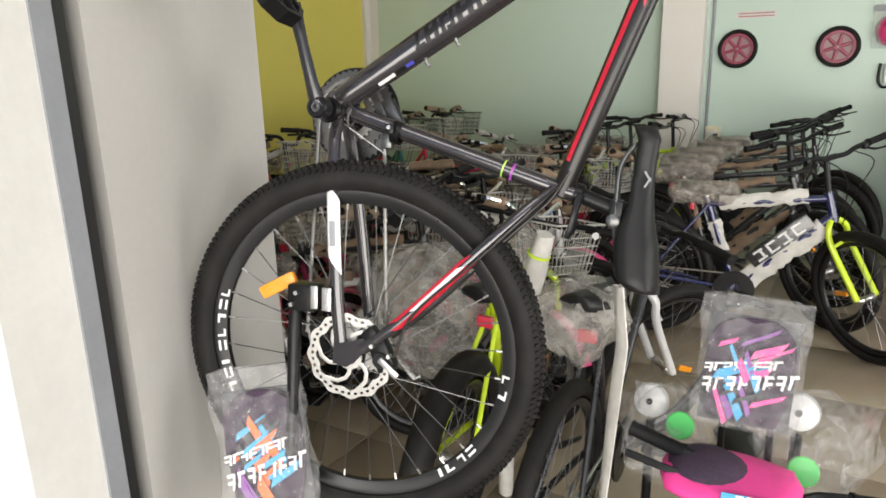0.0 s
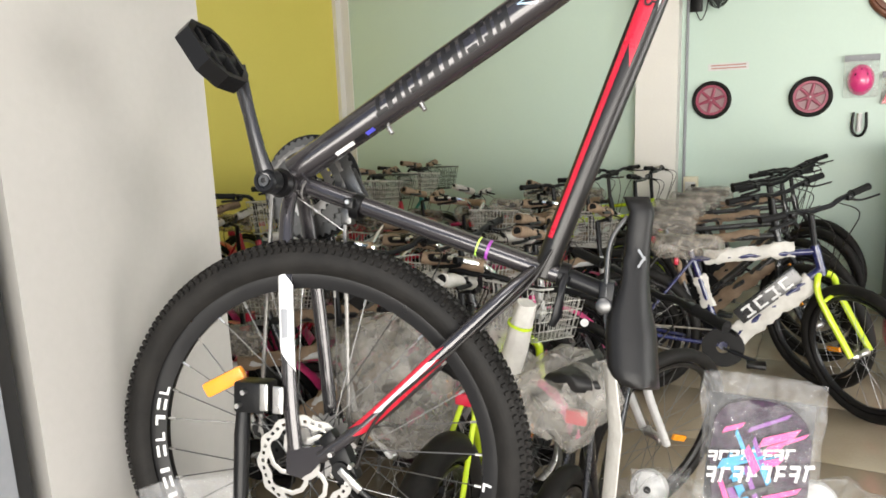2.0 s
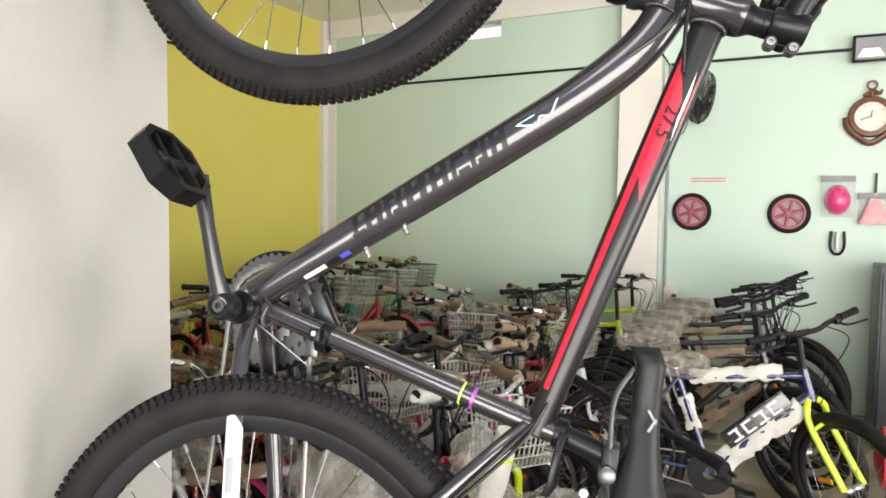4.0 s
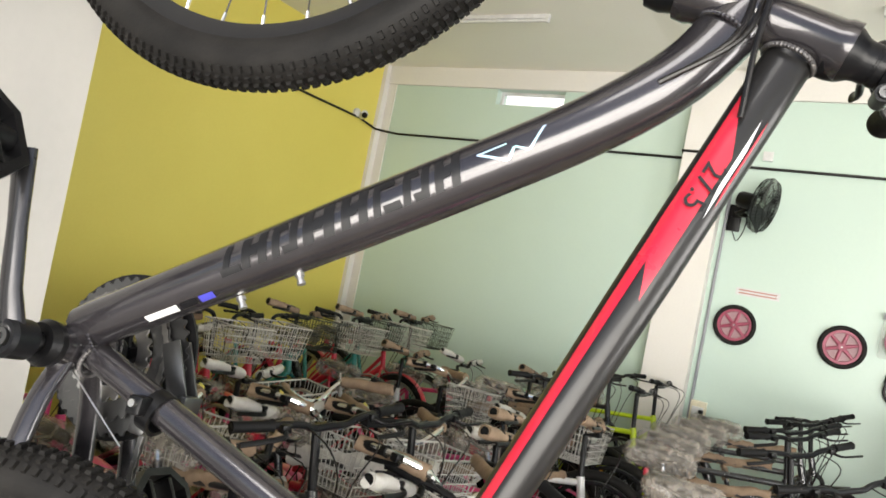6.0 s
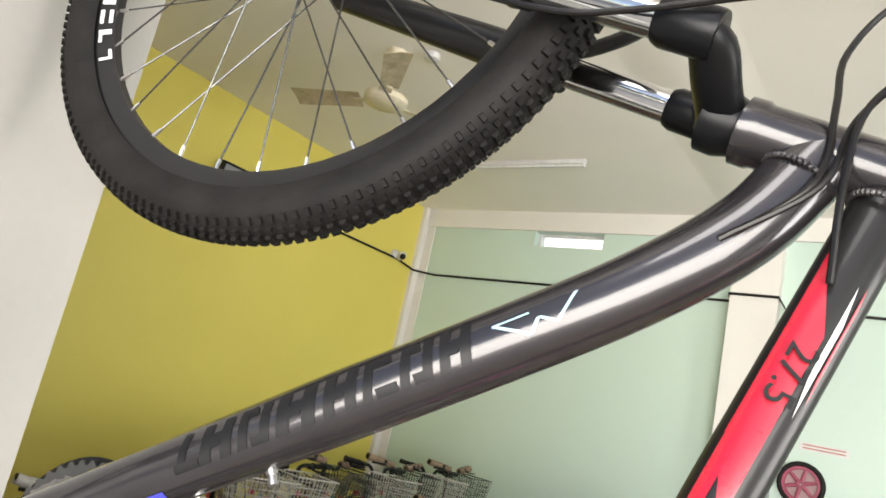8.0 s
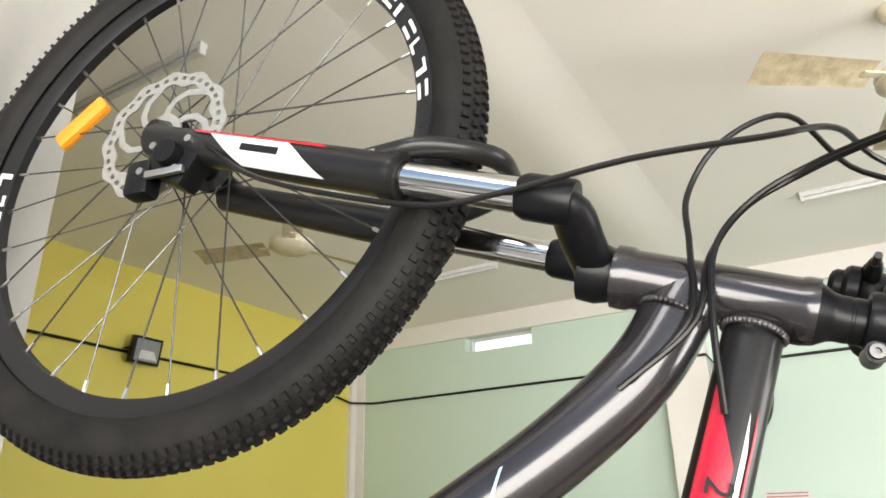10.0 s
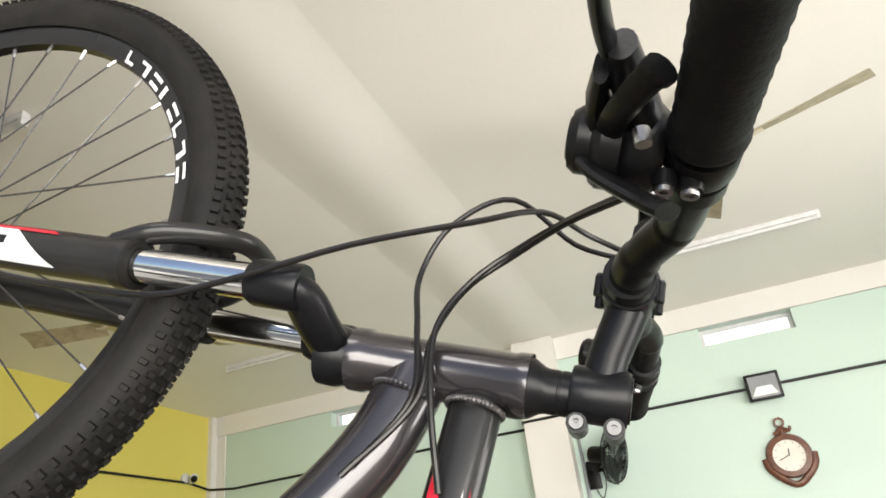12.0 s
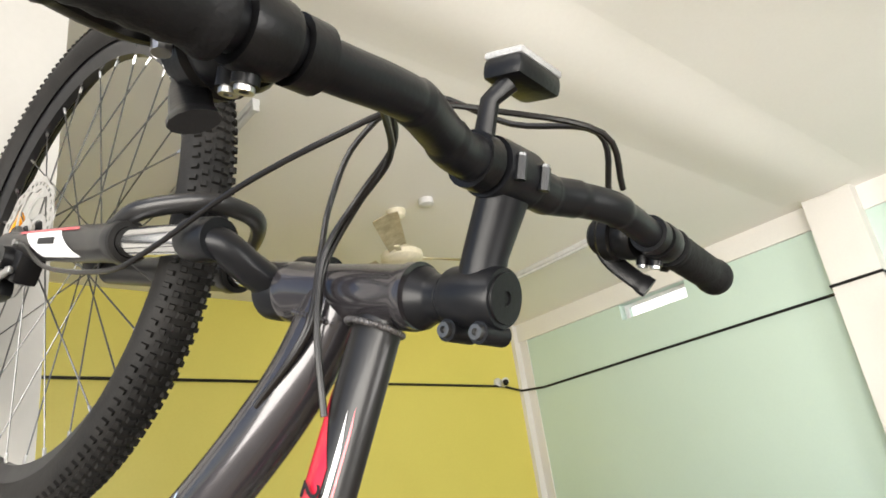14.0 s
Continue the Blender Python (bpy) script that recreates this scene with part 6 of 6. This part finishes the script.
part("body", Geo().tube([(0, -0.03, -0.05), (0, -0.03, 0.08)], 0.017, 12), WHITE, lk)
part("hook", Geo().tube([(0, 0, 0.085), (0, -0.05, 0.085)], 0.003, 8), STEEL, lk)

# switch box and conduit by the column
sb = thing("meter_box", "small cream switch box with loose cables", "switch box", pose(-0.20, WY, 0.80))
part("box", Geo().box((0.11, 0.07, 0.16), pose(0, -0.035, 0), 0.006), CREAM, sb)
part("socket", Geo().box((0.08, 0.02, 0.08), pose(0.0, -0.075, 0.0), 0.005), WHITE, sb)
part("plug", Geo().box((0.035, 0.04, 0.03), pose(0.03, -0.10, 0.01), 0.006), PLASTIC, sb)
for i in range(4):
    part("cord", run(bezier([(0.03 - 0.02 * i, -0.08, -0.02), (0.07 - 0.03 * i, -0.11, -0.10), (0.04 + 0.02 * i, -0.06, -0.24), (0.02 - 0.03 * i, -0.03, -0.42)], 14), 0.004), CASE if i % 2 else GREY_PAINT, sb)
tagged(part("conduit", Geo().tube([(-0.262, WY - 0.02, 0.0), (-0.262, WY - 0.02, WH - 0.7)], 0.012, 10), GREY_PAINT), "grey conduit pipe beside the column", "pipe", kind="structure")

# dark cabinet with a red machine beside it
cb = thing("steel_cabinet", "dark grey steel cabinet against the back of the shop", "cabinet", pose(1.62, 4.55, 0))
part("body", Geo().box((0.9, 0.5, 1.16), pose(0, 0, 0.58), 0.006), mat("cabinet_grey", (0.075, 0.08, 0.082), 0.45, 0.3, bump=0.08), cb)
for p in (-1, 1):
    d = part("door", Geo().box((0.43, 0.02, 1.08), pose(0.22 * p, -0.258, 0.58), 0.004), bpy.data.materials["cabinet_grey"], cb)
    part("handle", Geo().box((0.015, 0.02, 0.12), pose(0.04 * p, -0.275, 0.62), 0.004), STEEL, d)
rm = thing("air_compressor", "red air compressor standing on the floor", "compressor", pose(1.36, 3.2, 0))
part("tank", Geo().tube([(-0.28, 0, 0.30), (-0.25, 0, 0.30), (0.25, 0, 0.30), (0.28, 0, 0.30)], [0.06, 0.15, 0.15, 0.06], 22), CRIMSON, rm)
part("motor", Geo().box((0.26, 0.18, 0.18), pose(0, 0, 0.53), 0.03), PLASTIC, rm)
part("head", Geo().box((0.10, 0.10, 0.16), pose(0.1, 0, 0.68), 0.01), STEEL, rm)
for sx in (-1, 1):
    for sy in (-1, 1):
        part("leg", Geo().tube([(0.2 * sx, 0.09 * sy, 0.22), (0.2 * sx, 0.11 * sy, 0)], 0.014, 8), PLASTIC, rm)

# ---- packets in the foreground ----
PRINT_BLUE = mat("print_blue", (0.03, 0.30, 0.55), 0.5)
PRINT_PINK = mat("print_pink", (0.80, 0.06, 0.30), 0.5)
PRINT_ORANGE = mat("print_orange", (0.75, 0.13, 0.02), 0.5)
PRINT_VIOLET = mat("print_violet", (0.20, 0.05, 0.28), 0.5)
CARD_DARK = mat("dark_printed_card", (0.022, 0.022, 0.025), 0.5, scale=40)
MESHCLOTH = mat("dark_mesh_cloth", (0.012, 0.013, 0.02), 0.8, col2=(0.05, 0.02, 0.05), scale=160, bump=0.5, bscale=400)


def packet(name, label, m, w, h, main, second, letters):
    p = thing(name, label, "gloves", m, "packed gloves")
    part("card", Geo().box((w * 0.86, 0.006, h * 0.84), pose(0, 0.014, -0.02), 0.002), CARD_DARK, p)
    cuff = [(0.40 * math.cos(q), 0.10 + 0.26 * math.sin(q)) for q in [math.pi * i / 12 for i in range(13)]]
    glove = cuff + [(-0.42, -0.05), (-0.36, -0.42), (0.30, -0.46), (0.40, -0.2)]
    part("glove", crumple(Geo().prism([(x * w, y * h) for x, y in glove], -0.010, 0.010, Matrix.Rotation(radians(90), 4, "X")), 0.005, 5), MESHCLOTH, p, "patterned mesh glove", smooth=50)
    wedge = lambda pts, k: Geo().prism([(x * w, y * h) for x, y in pts], -0.0006, 0.0006, Matrix.Translation((0, -0.0125 - 0.0003 * k, 0)) @ Matrix.Rotation(radians(90), 4, "X"))
    rnd = random.Random(int(w * 1000))
    for k in range(26):      # slanting printed slivers across the back of the glove
        x0, y0 = rnd.uniform(-0.34, 0.12), rnd.uniform(-0.34, 0.14)
        ln_, th_ = rnd.uniform(0.14, 0.34), rnd.uniform(0.03, 0.075)
        sl = rnd.choice((0.35, 0.42, -1.6, -1.9))
        dx, dy = ln_ / math.hypot(1, sl), sl * ln_ / math.hypot(1, sl)
        mm = (main, second, main, CARD_DARK, PRINT_VIOLET, second)[k % 6]
        part("print", wedge([(x0, y0), (x0 + dx, y0 + dy), (x0 + dx + th_ * 0.8, y0 + dy + th_), (x0 + th_ * 0.5, y0 + th_)], k), mm, p)
    for row, (z, sc) in enumerate(letters):
        n = 8
        for i in range(n):
            x = (-0.38 + (0.62 if row == 0 else 0.78) * i / (n - 1)) * w
            zz = z * h + 0.20 * x
            lh = (0.070, 0.110)[row] * h
            lw = 0.080 * w
            gg = Geo().box((lw, 0.002, lh * 0.22), pose(x, -0.0185, zz + lh * 0.4, 0, -11, 0)).box((lw * 0.3, 0.002, lh), pose(x + lw * (-0.3 if i % 2 else 0.3), -0.0185, zz, 0, 8, 0))
            if i % 3 != 1:
                gg.box((lw, 0.002, lh * 0.2), pose(x, -0.0185, zz - lh * 0.05, 0, -11, 0))
            part("lettering_bar", gg, WHITE, p)
    rr = []
    for i in range(15):
        u = i / 14
        wd = w * (0.5 + 0.02 * math.sin(9 * u))
        dp = 0.010 + 0.022 * math.sin(math.pi * min(1, u * 1.15)) ** 0.7 * (1 if u < 0.87 else 0.1)
        rr.append([(wd * (abs(math.cos(a)) ** 0.5) * math.copysign(1, math.cos(a)), -0.002 + dp * math.sin(a), (u - 0.5) * h) for a in [2 * math.pi * j / 28 for j in range(28)]])
    part("bag", crumple(Geo().rings(rr, False), 0.009, 17), FILM, p, "crinkled clear plastic bag", smooth=80)
    return p


packet("glove_packet", "crinkled clear packet of pink and blue printed gloves", pose(0.69, 0.48, 0.795, -8, 3, 8), 0.215, 0.29, PRINT_PINK, PRINT_BLUE, ((-0.0, 1), (-0.13, 1)))
packet("glove_packet", "crinkled clear packet of dark gloves with orange print", pose(-0.055, -0.21, 0.765, -12, -6, 32), 0.175, 0.27, PRINT_ORANGE, PRINT_BLUE, ((-0.05, 1), (-0.2, 1)))
ps = thing("packet_stand", "thin black wire stand that holds a packet", "stand", pose(-0.055, -0.20, 0))
part("rod", Geo().tube([(0, 0, 0.0), (0, 0, 0.64)], 0.006, 8), PLASTIC, ps)
part("foot", Geo().lathe([(0.001, 0), (0.09, 0), (0.085, 0.01), (0.001, 0.014)], 20), PLASTIC, ps)
# rods of the toddler bike that carry the packet, and its bagged stabiliser wheels
rods = thing("packet_rack", "two black rods carrying the packet behind a toddler bike", "rack", pose(0.69, 0.52, 0))
for p in (-1, 1):
    part("rod", Geo().tube([(0.05 * p, 0, 0), (0.05 * p, -0.005, 0.70)], 0.008, 8), PLASTIC, rods)
part("bar", Geo().tube([(-0.05, 0, 0.35), (0.05, 0, 0.35)], 0.006, 8), PLASTIC, rods)
KGREEN = mat("toy_green", (0.08, 0.62, 0.12), 0.35, coat=0.4)
for i, (x, y, z) in enumerate(((0.46, 0.57, 0.60), (0.79, 0.55, 0.66))):
    sw_ = thing("stabiliser_wheel", "white and green stabiliser wheels in a clear plastic bag", "wheel", pose(x, y, 0), "bagged stabiliser wheels")
    part("wheel", Geo().lathe([(0.001, -0.022), (0.026, -0.022), (0.040, -0.016), (0.044, 0), (0.040, 0.016), (0.026, 0.022), (0.001, 0.022)], 26, pose(0, 0.03, z) @ Matrix.Rotation(radians(75), 4, "X")), WHITE_PAINT, sw_, "white plastic wheel")
    part("hub", Geo().lathe([(0.001, 0.016), (0.008, 0.016), (0.008, 0.026), (0.001, 0.026)], 14, pose(0, 0.03, z) @ Matrix.Rotation(radians(75), 4, "X")), PLASTIC, sw_)
    part("cup", Geo().lathe([(0.001, -0.035), (0.026, -0.035), (0.032, 0.035), (0.029, 0.039), (0.001, 0.039)], 22, pose(0.02 if i else 0.09, -0.05, z - (0.10 if i else 0.01), 60, 10, 0)), KGREEN, sw_, "green plastic cup")
    part("post", Geo().tube([(0, 0.02, 0), (0, 0.03, z - 0.06)], 0.012, 8), PLASTIC, sw_)
    part("bag", crumple(Geo().ball(0.115, pose(0.04, -0.01, z - 0.05), 30), 0.05, 31 + i), FILM, sw_, "clear plastic bag", smooth=80)
pd = thing("toddler_seat_pad", "pink toddler saddle with dark mesh top and white lettering bars", "saddle", pose(0.69, 0.35, 0.585))
rg = []
for i in range(13):
    u = i / 12
    w = 0.05 + 0.06 * math.sin(math.pi * min(1, 0.12 + 0.75 * u))
    rg.append([(0.13 - 0.27 * u, w * math.cos(q) * (0.4 if i in (0, 12) else 1), 0.030 * math.sin(q) * (0.5 if i in (0, 12) else 1)) for q in [2 * math.pi * j / 18 for j in range(18)]])
part("pad", Geo().rings(rg), PRINT_PINK, pd, smooth=60)
part("top", Geo().ball(0.075, Matrix.Translation((-0.05, 0, 0.018)) @ Matrix.Diagonal((1.1, 1.0, 0.46, 1)), 18), MESHCLOTH, pd, "dark mesh top")
part("band", Geo().box((0.14, 0.004, 0.03), pose(0.06, -0.085, 0.012, -20, 4, 14), 0.001), PRINT_BLUE, pd)
for i in range(6):
    part("lettering_bar", Geo().box((0.014, 0.003, 0.02), pose(0.005 + 0.02 * i, -0.097 + 0.004 * i, 0.018, -20, 4, 14)), WHITE, pd)
part("post", Geo().tube([(-0.02, 0, -0.585), (-0.02, 0, -0.02)], 0.014, 8), STEEL, pd)
tw = part("wrapping_strip", crumple(Geo().tube([(0.40, 0.47, 0.93), (0.42, 0.45, 0.80), (0.41, 0.44, 0.62), (0.40, 0.44, 0.40), (0.40, 0.45, 0.15), (0.40, 0.45, 0.0)], [(0.004, 0.03), (0.005, 0.028), (0.004, 0.022), (0.004, 0.024), (0.004, 0.018), (0.004, 0.015)], 10), 0.012, 9), FOAM)
tagged(tw, "torn white plastic wrapping hanging to the floor", "wrapping")

# loose plastic covers draped over the near bicycles
COVER = clear_film("milky_plastic_cover", (0.44, 0.42, 0.385), opacity=0.38, rough=0.3, bscale=26)


def cover(m, size, seed, label):
    c = Geo().ball(1.0, Matrix.Diagonal((*size, 1)), 34)
    c.v = [(x, y, z if z > -0.35 * size[2] else -0.35 * size[2] + (z + 0.35 * size[2]) * 1.9) for x, y, z in c.v]
    tagged(part("plastic_cover", crumple(c, 0.045, seed), COVER, None, "", m, 80), label, "plastic cover", "loose plastic covers")


cover(pose(-0.45, 0.98, 0.62, 0, 8, 20), (0.24, 0.16, 0.20), 61, "crumpled milky plastic cover draped over a stored bicycle")
cover(pose(-0.09, 1.02, 0.74, 0, -14, 0), (0.08, 0.10, 0.14), 62, "crumpled milky plastic cover hanging from a handlebar")
cover(pose(0.26, 0.62, 0.80, 0, 4, 0), (0.12, 0.16, 0.075), 63, "thin crumpled plastic cover under a black saddle")
rl = thing("foam_roll", "cream foam sleeve wrapped on a frame tube", "wrapping", pose(0.04, 0.86, 0.0))
part("sleeve", crumple(Geo().tube([(0.02, 0, 0.93), (-0.02, 0, 0.80), (-0.07, 0, 0.62), (-0.10, 0, 0.40), (-0.11, 0, 0.0)], [0.030, 0.034, 0.034, 0.030, 0.026], 16), 0.010, 71), FOAM, rl, smooth=60)
part("tie", Geo().lathe([(0.034, -0.004), (0.037, -0.004), (0.037, 0.004), (0.034, 0.004)], 20, pose(0.0, 0, 0.865, 0, 18, 0), loop=True), LIME, rl, "lime cable tie")

# floor tiles
tile = Geo().box((0.597, 0.597, 0.02), pose(0, 0, 0), 0.0015).mesh("tile", TILE)
for i in range(14):
    for j in range(11):
        x, y = WX + 0.3 + 0.6 * i, WY - 0.3 - 0.6 * j
        if y > -0.9 and x < EX:
            part("tile", tile, TILE, floor, m=pose(x, y, -0.012))
